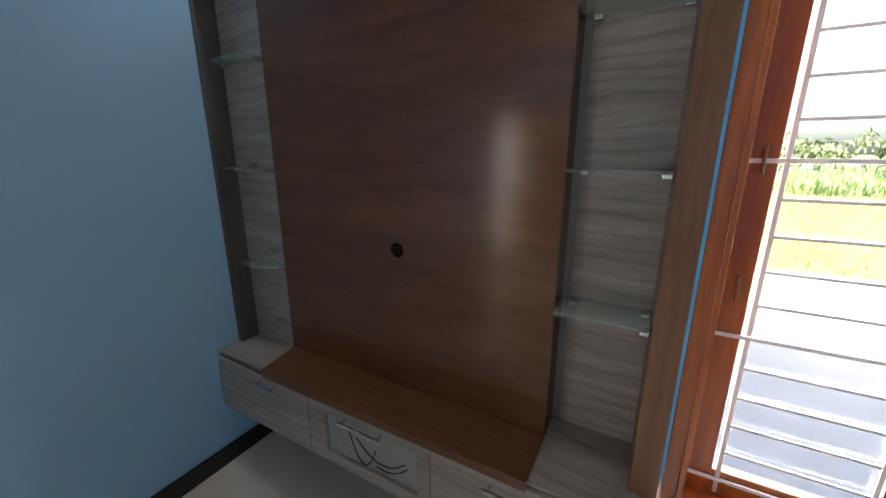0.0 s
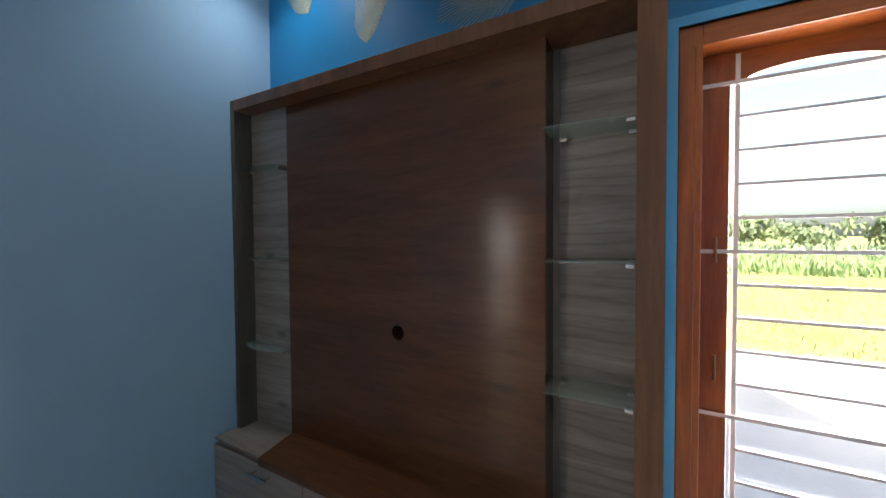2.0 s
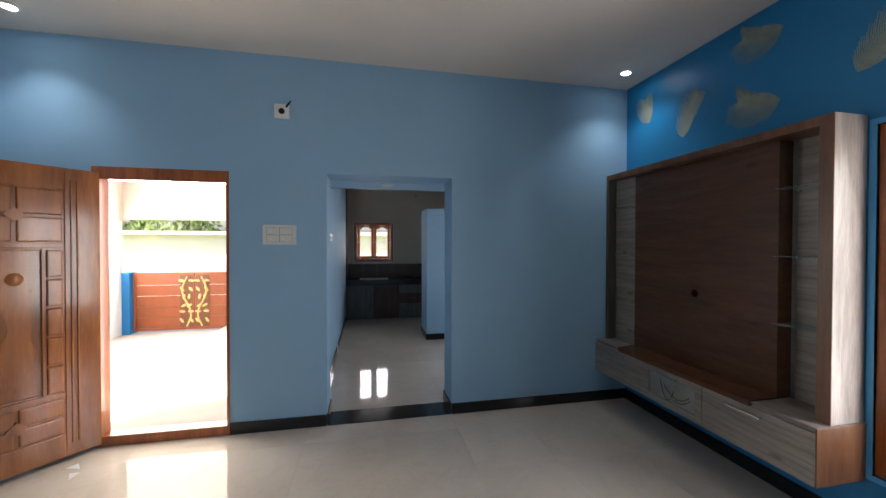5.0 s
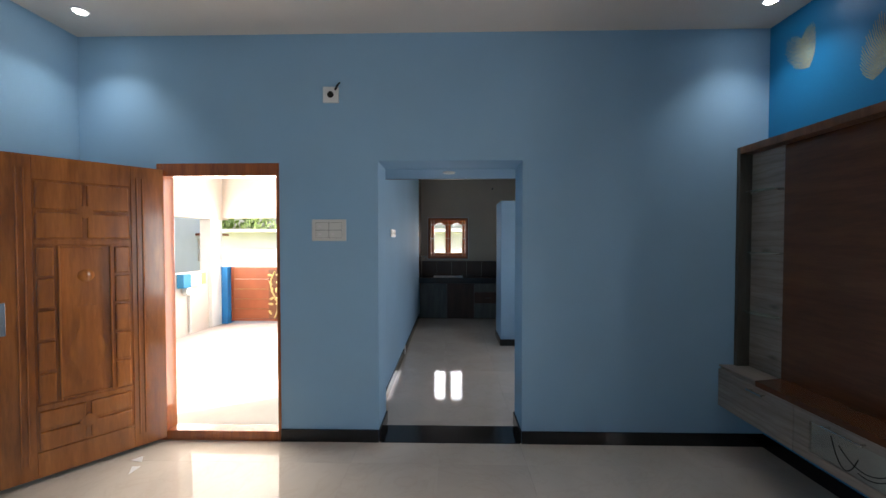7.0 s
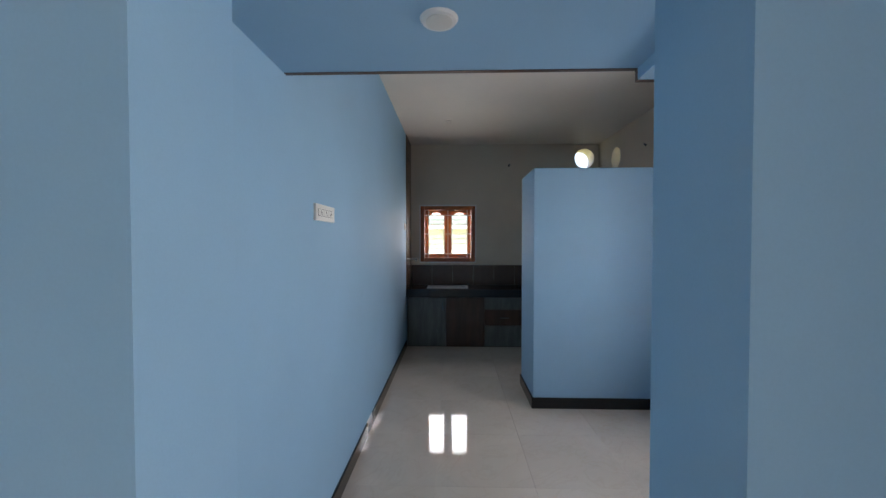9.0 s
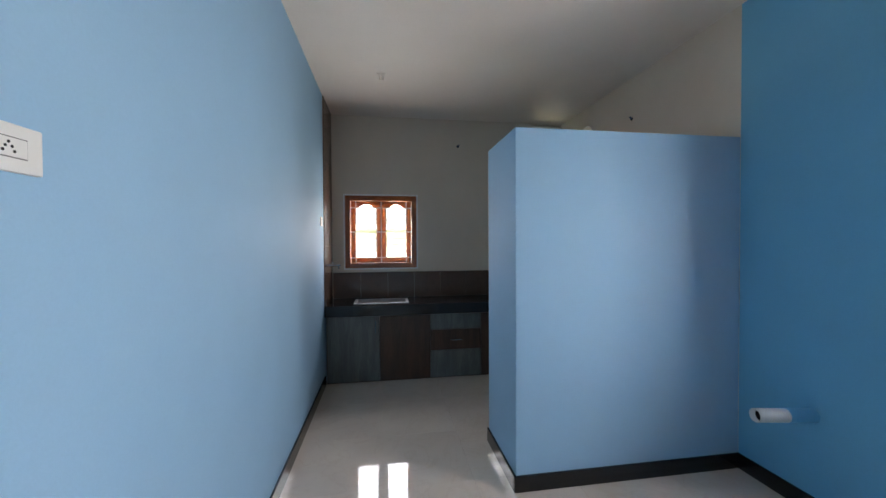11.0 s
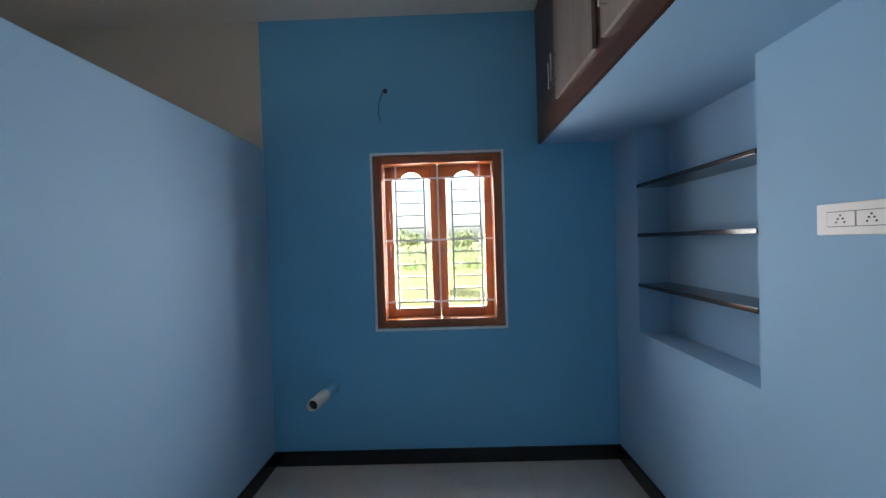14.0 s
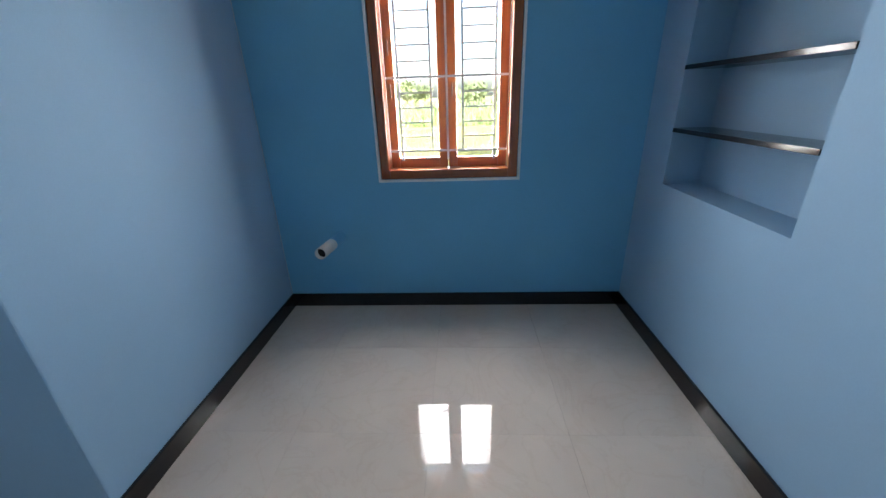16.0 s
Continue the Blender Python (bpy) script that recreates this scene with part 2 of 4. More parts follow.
def prism(bm, pts, y0, y1):
    """A closed outline in x and z, pushed through from y0 to y1."""
    a = [bm.verts.new((x, y0, z)) for x, z in pts]
    b = [bm.verts.new((x, y1, z)) for x, z in pts]
    bm.faces.new(a)
    bm.faces.new(b[::-1])
    for i in range(len(pts)):
        j = (i + 1) % len(pts)
        bm.faces.new((a[j], a[i], b[i], b[j]))
    return bm


def rod(bm, p, q, r, seg=10, r2=None):
    p, q = Vector(p), Vector(q)
    d = q - p
    m = Matrix.Translation((p + q) / 2) @ d.to_track_quat('Z', 'Y').to_matrix().to_4x4()
    bmesh.ops.create_cone(bm, cap_ends=True, segments=seg, radius1=r, radius2=r if r2 is None else r2, depth=d.length, matrix=m)
    return bm


def linked(name, bm, material, parent=None, smooth=False):
    bmesh.ops.recalc_face_normals(bm, faces=bm.faces[:])
    me = bpy.data.meshes.new(name)
    bm.to_mesh(me)
    bm.free()
    me.materials.append(material)
    if smooth:
        for p in me.polygons:
            p.use_smooth = True
    ob = new(name, me)
    if parent is not None:
        ob.parent = parent
    return ob


def part(name, bm, material, parent, label="", smooth=False):
    ob = linked(name, bm, material, parent, smooth)
    if label:
        tagged(ob, label)
    return ob


def structure(name, bm, material, label, category):
    return tagged(linked(name, bm, material), label, category, kind="structure")


def thing(name, m, label, category, group="", kind=""):
    ob = new(name)
    ob.empty_display_size = 0.1
    ob.matrix_world = m
    return tagged(ob, label, category, group, kind)


# ---- the plan, in metres ----
XW, XWK = -1.17, -1.48      # wall between hall and dining: hall face, dining face
YN, YND = 1.39, 1.29        # north wall: hall face, dining face
YOUT = 1.62
XK, YKS = -6.15, -1.54      # kitchen's west wall and south wall
XE, YS = 3.70, -3.72        # hall's east and south walls
ZC, ZCK, ZL = 3.05, 2.92, 2.065   # ceilings, underside of the loft
OP_S, OP_N, OP_Z = -1.458, -0.385, 2.112
DR_S, DR_N, DR_Z = -3.13, -2.20, 2.10
BW = (0.665, 1.835, 0.348, 2.133)   # hall window
DW = (-3.042, -2.207, 0.892, 2.023)    # dining window
KW = (-1.389, -0.557, 1.146, 1.995)  # kitchen window (along y)


def wall_with_holes(u0, u1, z0, z1, holes, put):
    """Boxes that leave rectangular holes; put(a0, a1, z0, z1) gives a box's six bounds."""
    out, us = [], sorted({u0, u1, *(h[0] for h in holes), *(h[1] for h in holes)})
    for a, b in zip(us, us[1:]):
        zs = [(z0, z1)]
        for h in holes:
            if h[0] <= a and b <= h[1]:
                zs = [s for lo, hi in zs for s in ((lo, min(hi, h[2])), (max(lo, h[3]), hi)) if s[1] - s[0] > 1e-4]
        out += [put(a, b, lo, hi) for lo, hi in zs]
    return boxes(*out)


# walls of the hall
structure("wall_north", wall_with_holes(XW - 0.15, XE + 0.2, -0.3, ZC + 0.3, [BW], lambda a, b, c, d: (a, b, YN, YOUT, c, d)), M_ACCENT,
          "vivid blue painted wall with sand-coloured stencilled feathers", "wall")
structure("wall_west", wall_with_holes(YS - 0.2, YN, -0.3, ZC + 0.3, [(OP_S, OP_N, -0.3, OP_Z), (DR_S, DR_N, -0.3, DR_Z)],
          lambda a, b, c, d: (XW - 0.13, XW, a, b, c, d)), M_BLUE, "light blue painted wall with a doorway and an open passage", "wall")
structure("wall_south", boxes((XW, XE + 0.2, YS - 0.2, YS, -0.3, ZC + 0.3)), M_BLUE, "plain light blue painted wall of the hall", "wall")
structure("wall_east", boxes((XE, XE + 0.2, YS, YN, -0.3, ZC + 0.3)), M_BLUE, "plain light blue painted wall closing the hall", "wall")
structure("ceiling", boxes((XW, XE, YS, YN, ZC, ZC + 0.15)), M_CEIL, "warm white plastered ceiling of the hall", "ceiling")
# inner leaf of the wall towards the dining space, with the niche
NI = (0.19, 1.01, 0.895, ZL)
structure("wall_niche", wall_with_holes(OP_N, YND, -0.3, ZCK, [NI], lambda a, b, c, d: (XWK, XW - 0.13, a, b, c, d)), M_BLUE,
          "light blue painted wall with a recessed shelf niche", "wall")
structure("wall_passage_jamb", boxes((XWK, XW - 0.13, YKS, OP_S, -0.3, ZCK), (XWK, XW - 0.13, OP_S, OP_N, OP_Z, ZCK)), M_BLUE,
          "light blue painted jamb and lintel of the passage", "wall")
structure("wall_porch", wall_with_holes(YS - 0.2, YKS, -0.3, ZCK + 0.4, [(DR_S, DR_N, -0.3, DR_Z)],
          lambda a, b, c, d: (XW - 0.15, XW - 0.13, a, b, c, d)), M_CREAM, "cream outer leaf of the wall round the front door", "wall")
structure("wall_dining_north", wall_with_holes(-3.757, XWK, -0.3, ZCK + 0.4, [DW], lambda a, b, c, d: (a, b, YND, YOUT, c, d)), M_BLUE_DEEP,
          "mid blue painted wall with a barred window", "wall")
structure("wall_kitchen_south", boxes((XK - 0.25, XWK, YKS - 0.23, YKS, -0.3, ZCK + 0.4)), M_BLUE, "light blue painted wall along the passage", "wall")


def wall_with_round_hole(u0, u1, z0, z1, c, r, put):
    """A wall panel with a round hole, as a ring of quads that meets the rectangle."""
    bm, seg = bmesh.new(), 32
    inner = [(c[0] + r * math.cos(2 * math.pi * i / seg), c[1] + r * math.sin(2 * math.pi * i / seg)) for i in range(seg)]
    outer = []
    for i in range(seg):
        dx, dz = math.cos(2 * math.pi * i / seg), math.sin(2 * math.pi * i / seg)
        k = min([(u1 - c[0]) / dx if dx > 1e-6 else 1e9, (u0 - c[0]) / dx if dx < -1e-6 else 1e9,
                 (z1 - c[1]) / dz if dz > 1e-6 else 1e9, (z0 - c[1]) / dz if dz < -1e-6 else 1e9])
        outer.append((c[0] + k * dx, c[1] + k * dz))
    for corner in ((u0, z0), (u1, z0), (u1, z1), (u0, z1)):
        near = min(range(seg), key=lambda i: (outer[i][0] - corner[0]) ** 2 + (outer[i][1] - corner[1]) ** 2)
        outer[near] = corner
    rings = [[bm.verts.new(put(u, z, s)) for u, z in ring] for ring, s in ((inner, 0), (outer, 0), (outer, 1), (inner, 1))]
    for a, b in zip(rings, rings[1:] + rings[:1]):
        for i in range(seg):
            j = (i + 1) % seg
            bm.faces.new((a[i], a[j], b[j], b[i]))
    return bm


wk = wall_with_holes(YKS, 0.90, -0.3, ZCK + 0.4, [KW], lambda a, b, c, d: (XK - 0.25, XK, a, b, c, d))
box(wk, XK - 0.25, XK, 0.90, YND, -0.3, 2.50)
wv = wall_with_round_hole(0.90, YND, 2.50, 2.90, (1.075, 2.70), 0.145, lambda u, z, s: (XK - 0.25 * s, u, z))
structure("wall_kitchen_west", wk, M_CREAM, "cream painted kitchen wall with a barred window", "wall")
structure("wall_vent_west", wv, M_CREAM, "cream wall with a round vent opening", "wall")
structure("wall_kitchen_north", boxes((XK - 0.25, -5.80, YND, YOUT, -0.3, ZCK + 0.4), (-5.34, -3.757, YND, YOUT, -0.3, ZCK + 0.4),
          (-5.80, -5.34, YND, YOUT, -0.3, 2.36), (-5.80, -5.34, YND, YOUT, 2.80, ZCK + 0.4)), M_CREAM, "cream painted kitchen wall", "wall")
structure("wall_vent_north", wall_with_round_hole(-5.80, -5.34, 2.36, 2.80, (-5.576, 2.58), 0.14, lambda u, z, s: (u, YND + 0.33 * s, z)), M_CREAM,
          "cream wall with a round vent opening", "wall")
structure("ceiling_kitchen", boxes((XK - 0.25, XWK, YKS, YND, ZCK, ZCK + 0.15)), M_CEIL, "warm white plastered kitchen ceiling", "ceiling")
structure("roof_slab", boxes((XK - 0.25, XE + 0.2, YS - 0.2, YOUT, ZC + 0.3, ZC + 0.45)), M_CONC, "concrete roof slab", "roof")
# added out of view so that the house's shadow reaches across the apron
structure("parapet", boxes((XK - 0.25, XE + 0.2, YOUT - 0.12, YOUT, ZC + 0.45, ZC + 1.75)), M_CONC, "unseen concrete upstand added to lengthen the roof's shadow", "parapet")
# blue storage block that screens the kitchen
structure("wall_half", boxes((-4.322, -3.757, -0.19, YND, 0, 2.095), bev=0.006), M_BLUE, "light blue partial-height storage block wall", "wall")
# loft over the passage, a little higher over the walkway
LOFT_Y = -0.20
structure("loft_slab", boxes((-1.945, XWK, LOFT_Y, YND, ZL, ZL + 0.07), (-1.945, XWK, YKS, LOFT_Y, OP_Z - 0.004, OP_Z + 0.066)), M_BLUE, "light blue underside of the storage loft", "loft")
# floors
structure("floor", boxes((XK, XE, YS, YOUT - 0.3, -0.2, -0.012)), M_GROUT, "pale grout bed under the polished tiles", "floor")


def skirting(name, x0, x1, y0, y1):
    structure(name, boxes((x0, x1, y0, y1, 0.0, 0.095), bev=0.003), M_SKIRT, "black granite skirting along the wall foot", "skirting")


s = 0.014
skirting("baseboard_north", XW, XE, YN - s, YN)
skirting("baseboard_west_a", XW, XW + s, OP_N, YN - s)
skirting("baseboard_west_b", XW, XW + s, DR_N, OP_S)
skirting("baseboard_west_c", XW, XW + s, YS, DR_S)
skirting("baseboard_south", XW + s, XE, YS, YS + s)
skirting("baseboard_jamb_n", XWK, XW, OP_N - s, OP_N)
skirting("baseboard_jamb_s", XWK, XW, OP_S, OP_S + s)
skirting("baseboard_dining_north", -3.757, XWK, YND - s, YND)
skirting("baseboard_dining_east", XWK - s, XWK, OP_N, YND - s)
skirting("baseboard_half_east", -3.757, -3.757 + s, -0.19 - s, YND - s)
skirting("baseboard_half_south", -4.322, -3.757, -0.19 - s, -0.19)
skirting("baseboard_passage_a", -3.26, XWK, YKS, YKS + s)
skirting("baseboard_passage_b", -5.60, -3.43, YKS, YKS + s)
structure("threshold_slab", boxes((-1.42, XW + 0.01, OP_S + s, OP_N - s, -0.01, 0.004), bev=0.002), M_SKIRT, "black granite strip across the passage floor", "threshold")


# ---- windows ----
def window(name, m, W, H, wall, lb, rungs, xs, hz, stub, label, border=None, bfr=0.06, stile=0.085, cols=None, arch=(0.022, 0.12), recess=0.05):
    """A barred two-leaf window. Local x across, z up, y outwards from the wall's face.
    xs: the grille's five uprights; hz: its long bars; rungs: short bars between two long ones."""
    w = tagged(thing(name, m, label, "window"), kind="structure")
    if border:
        b = border
        part("reveal_band", boxes((-b, 0, -0.004, 0.02, -b, H + b), (W, W + b, -0.004, 0.02, -b, H + b), (0, W, -0.004, 0.02, -b, 0), (0, W, -0.004, 0.02, H, H + b)),
             cols, w, "painted band round the frame")
    f = bfr
    fr = [part("frame_upright", boxes((a, a + f, 0.012, 0.15, 0, H), (a + (f - 0.018 if a < W / 2 else 0), a + (f if a < W / 2 else 0.018), 0.004, 0.02, f, H - f), bev=0.004), M_TEAK, w) for a in (0, W - f)]
    for z in (0, H - f):
        part("frame_rail", boxes((f, W - f, 0.012, 0.15, z, z + f), bev=0.004), M_TEAK_H, w)
    mid = W / 2
    for side, (a, b) in enumerate(((f, mid), (mid, W - f))):
        lf = part("leaf", boxes((a + 0.002, a + stile, 0.10, 0.14, f, H - f), (b - stile, b - 0.002, 0.10, 0.14, f, H - f), bev=0.004), M_TEAK, w)
        part("bottom_rail", boxes((a + stile, b - stile, 0.102, 0.138, f, f + lb), bev=0.004), M_TEAK_H, lf)
        x0, x1, zt = a + stile, b - stile, H - f
        top = hz[0] + 0.012
        pts = [(x0, zt), (x0, top - 0.015)]
        for i in range(1, 24):
            u = i / 24
            ah, e = arch
            lobe = ah * math.sin(math.pi * (u - e) / (1 - 2 * e)) ** 0.6 if e < u < 1 - e else -0.010 * math.sin(math.pi * (u / e if u < 0.5 else (1 - u) / e))
            pts.append((x0 + u * (x1 - x0), top + lobe))
        pts += [(x1, top - 0.015), (x1, zt)]
        part("arched_rail", prism(bmesh.new(), pts, 0.103, 0.137), M_TEAK_H, lf, "top rail with a scalloped arch")
        pane = part("pane", boxes((x0 - 0.01, x1 + 0.01, 0.118, 0.122, f + lb - 0.01, zt - 0.02)), M_GLASS, lf, "clear glass pane")
        pane.visible_shadow = False
        for hzz in (0.42 * H, 0.62 * H):
            hm = bmesh.new()
            xx = a + stile * 0.55
            rod(hm, (xx, 0.08, hzz), (xx, 0.10, hzz), 0.004, 8)
            rod(hm, (xx, 0.08, hzz + 0.06), (xx, 0.10, hzz + 0.06), 0.004, 8)
            rod(hm, (xx, 0.08, hzz - 0.008), (xx, 0.08, hzz + 0.068), 0.0045, 8)
            part("latch", hm, M_EDGE, lf, "small brown latch")
            if side == 1 or rungs < 4:
                break
    # grille: flat bars set inside the frame
    t, GY = 0.006, recess
    top, bot = hz[0], hz[-1]
    for i, x in enumerate(xs):
        full = i in (0, 2, 4)
        part("bar", boxes((x - t, x + t, GY + 0.008, GY + 0.015, bot - (0.055 if full else 0), top + (0.085 if full else 0)), bev=0.0015), M_BAR, w, "white enamelled grille bar")
    for z in hz:
        part("bar", boxes((xs[0] - stub, xs[4] + stub, GY, GY + 0.007, z - t, z + t), bev=0.0015), M_BAR, w, "white enamelled grille bar")
    for za, zb in zip(hz, hz[1:]):
        for k in range(1, rungs + 1):
            z = za + (zb - za) * k / (rungs + 1)
            for xa, xb in ((xs[0], xs[1]), (xs[3], xs[4])):
                part("bar", boxes((xa, xb, GY + 0.0085, GY + 0.0145, z - 0.0045, z + 0.0045)), M_BAR, w, "white enamelled grille bar")
    return w


WX, WZ = BW[0], BW[2]
window("window_1", pose(WX, YN, WZ), BW[1] - BW[0], BW[3] - BW[2], None, 0.10, 4, (0.155, 0.495, 0.585, 0.675, 1.015),
       (1.632, 1.132, 0.632, 0.132), 0.105, "tall varnished teak window with white bars facing a field", 0.028, cols=M_BORDER, bfr=0.06, stile=0.078, recess=0.092)
window("window_2", pose(DW[0], YND, DW[2]), DW[1] - DW[0], DW[3] - DW[2], None, 0.06, 4, (0.138, 0.325, 0.4175, 0.51, 0.697),
       (0.985, 0.575, 0.163), 0.075, "varnished teak window with white bars and a white band", 0.016, cols=M_WHITE, bfr=0.055, stile=0.055, arch=(0.038, 0.24))
window("window_3", pose(XK, KW[0], KW[2], 0, 0, 90), KW[1] - KW[0], KW[3] - KW[2], None, 0.06, 3, (0.12, 0.36, 0.4165, 0.473, 0.713),
       (0.71, 0.425, 0.12), 0.06, "small teak kitchen window with white bars above the counter", 0.016, cols=M_WHITE, bfr=0.06, stile=0.055, arch=(0.032, 0.2))

# ---- hall: the television unit ----
M_LINING = plain("grey_drawer_lining", (0.36, 0.34, 0.32), 0.5, 0.12, 6.0)
M_DARK_OAK = wood("dark_oak_laminate", (0.06, 0.056, 0.046), (0.11, 0.103, 0.088), (17, 17, 1.8), 0.4)
# dim colour for the shade painted beside the walnut panel
M_GAP_SHADE = plain("gap_shade_brown", (0.22, 0.205, 0.19), 0.6, 0.15, 6.0)


def handle(parent, x0, x1, y, z):
    """A straight bar handle on two feet, standing out towards -y."""
    bm = bmesh.new()
    for x in (x0 + 0.015, x1 - 0.015):
        rod(bm, (x, y, z), (x, y - 0.028, z), 0.005, 10)
    box(bm, x0, x1, y - 0.036, y - 0.026, z - 0.006, z + 0.006, bev=0.002)
    return part("handle", bm, M_CHROME, parent, "brushed steel bar handle")


tv = thing("television_unit", pose(XW, YN, 0.0), "wall-hung walnut and grey oak television unit with glass shelves", "television unit")
UX, UZ0, UZ1, FY = 1.80, 0.605, 2.19, -0.224   # local x from the corner, y from the wall
part("back_panel", boxes((1.30, 1.74, -0.03, -0.004, UZ0, UZ1 - 0.05)), M_GREY, tv, "grey oak back panel with knots")
part("back_panel", boxes((0.032, 0.296, -0.135, -0.004, UZ0, UZ1 - 0.05)), M_GREY, tv, "grey oak back panel with knots")
# left side panel, coloured much darker than the right one
part("side_panel", boxes((0.003, 0.032, FY, -0.004, UZ0, UZ1), bev=0.002), M_DARK_OAK, tv, "dark grained side panel")
side_r = part("side_panel", boxes((1.752, UX, FY, -0.004, UZ0, UZ1), bev=0.002), M_GREY_V, tv, "grey oak side panel")
part("edge_strip", boxes((1.735, 1.752, FY - 0.002, -0.03, UZ0, UZ1 - 0.05), (1.752, UX, FY - 0.004, FY, UZ0, UZ1)), M_EDGE, side_r, "brown lining strip")
part("top_panel", boxes((0.032, 1.752, FY, -0.004, UZ1 - 0.05, UZ1), bev=0.002), M_EDGE, tv, "brown top panel")
# the walnut panel, with a round cable hole
PX0, PX1, PY = 0.298, 1.485, -0.14
cx, cz, r, PZ1 = 0.92, 1.163, 0.028, UZ1 - 0.05
bm = wall_with_round_hole(PX0, PX1, UZ0 + 0.012, PZ1, (cx, cz), r, lambda u, z, s: (u, PY + 0.11 * s, z))
pan = part("television_panel", bm, M_BROWN, tv, "glossy walnut laminate panel")
part("cable_hole", rod(bmesh.new(), (cx, PY + 0.07, cz), (cx, PY + 0.10, cz), r + 0.004, 24), M_DARK, pan, "dark round cable hole")
# thin strip that paints the shade between the panel and the right bay
part("gap_shade", boxes((PX1, PX1 + 0.022, -0.036, -0.03, UZ0, PZ1)), M_GAP_SHADE, tv, "painted strip of shade beside the panel")
# low drawers under it
BZ0, BF = 0.31, -0.335
body = part("base_body", boxes((0.003, UX + 0.005, BF + 0.02, -0.004, BZ0 + 0.004, UZ0 - 0.004), bev=0.002), M_GREY, tv, "grey oak base box")
part("base_end", boxes((UX + 0.005, UX + 0.012, BF + 0.002, -0.004, BZ0, UZ0), bev=0.001), M_EDGE, body, "brown base end")
part("base_top", boxes((0.003, UX + 0.008, BF + 0.004, -0.004, UZ0 - 0.004, UZ0 + 0.002)), M_GREY, body)
pb = bmesh.new()
pv = [(PX0 - 0.005, -0.10), (PX0 + 0.05, BF - 0.012), (1.485, BF - 0.012), (1.48, -0.03)]
lo = [pb.verts.new((x, y, UZ0 - 0.022 if y < -0.2 else UZ0 + 0.0022)) for x, y in pv]
hi = [pb.verts.new((x, y, UZ0 + 0.012)) for x, y in pv]
pb.faces.new(lo), pb.faces.new(hi)
for i in range(4):
    pb.faces.new((lo[i], lo[(i + 1) % 4], hi[(i + 1) % 4], hi[i]))
part("walnut_ledge", pb, M_BROWN, tv, "walnut plank laid on the base")
for k, (x0, x1) in enumerate(((0.005, 0.600), (0.604, 1.166), (1.170, UX + 0.004))):
    z0, z1 = BZ0, UZ0 - 0.026
    if k == 1:
        dr = part("drawer_front", boxes((x0, x1, BF, BF + 0.018, z1 - 0.05, z1), bev=0.0015), M_GREY, tv, "grey oak frame of the glazed drawer")
        part("stile", boxes((x0, x0 + 0.09, BF, BF + 0.018, z0, z1 - 0.051)), M_GREY, dr)
        part("stile", boxes((x1 - 0.05, x1, BF, BF + 0.018, z0, z1 - 0.051)), M_GREY, dr)
        part("rail", boxes((x0 + 0.091, x1 - 0.051, BF, BF + 0.018, z0, z0 + 0.05)), M_GREY, dr)
        gp = part("drawer_glass", boxes((x0 + 0.085, x1 - 0.045, BF + 0.007, BF + 0.011, z0 + 0.045, z1 - 0.045)), M_GLASS, dr, "glass window of the drawer")
        gp.visible_shadow = False
        part("drawer_inside", boxes((x0 + 0.08, x1 - 0.04, BF + 0.014, BF + 0.0195, z0 + 0.04, z1 - 0.04)), M_LINING, dr, "grey drawer inside")
    else:
        dr = part("drawer_front", boxes((x0, x1, BF, BF + 0.018, z0, z1), bev=0.0015), M_GREY, tv, "grey oak drawer front")
    hx = (0.30, 0.42) if k == 0 else (0.79, 0.985) if k == 1 else (1.365, 1.565)
    handle(dr, hx[0], hx[1], BF, 0.545)
# cables behind the glass
cu = bmesh.new()
for xa, xb, top, sag, rise in ((0.80, 0.93, 0.50, 0.11, -0.05), (0.84, 1.06, 0.47, 0.06, -0.02), (0.93, 1.07, 0.385, 0.025, 0.05)):
    pts = [(xa + (xb - xa) * u, BF + 0.0125, top + rise * u - 4 * sag * u * (1 - u)) for u in [i / 10 for i in range(11)]]
    for p, q in zip(pts, pts[1:]):
        rod(cu, p, q, 0.0028, 6)
tagged(linked("cable", cu, M_DARK), "loose black cables sagging behind the drawer glass", "cable").matrix_world = pose(XW, YN, 0.0)
# glass shelves in both bays
for x0, x1, yb, zs in ((0.034, PX0 - 0.004, -0.137, (1.861, 1.434, 1.009)), (PX1 + 0.004, 1.733, -0.032, (1.845, 1.452, 1.057))):
    for z in zs:
        sh = thing("glass_shelf", pose(XW, YN, z), "clear greenish glass shelf resting on small brackets", "shelf", "glass shelves of the television unit")
        g = bmesh.new()
        n_arc = 10
        front = [(x0 + (x1 - x0) * i / n_arc, -0.190 - 0.03 * math.sin(math.pi * i / n_arc)) for i in range(n_arc + 1)] if x0 < 1 else [(x0, -0.185), (x1, -0.185)]
        pts = [(x0, yb)] + front + [(x1, yb)]
        a = [g.verts.new((x, y, 0.0)) for x, y in pts]
        b = [g.verts.new((x, y, 0.007)) for x, y in pts]
        g.faces.new(a), g.faces.new(b)
        for i in range(len(pts)):
            j = (i + 1) % len(pts)
            g.faces.new((a[i], a[j], b[j], b[i]))
        part("plate", g, M_SHELFGLASS, sh)
        for x, y in ((x0 + 0.03, yb - 0.013), (x1 - 0.012, yb - 0.013), (x1 - 0.012, -0.17)):
            part("bracket", boxes((x - 0.012, x + 0.012, y - 0.012, y + 0.012, -0.012, -0.0005), bev=0.003), M_CHROME if x0 > 1 else M_GREY, sh, "small shelf bracket")

# ---- stencilled feathers on the blue wall ----


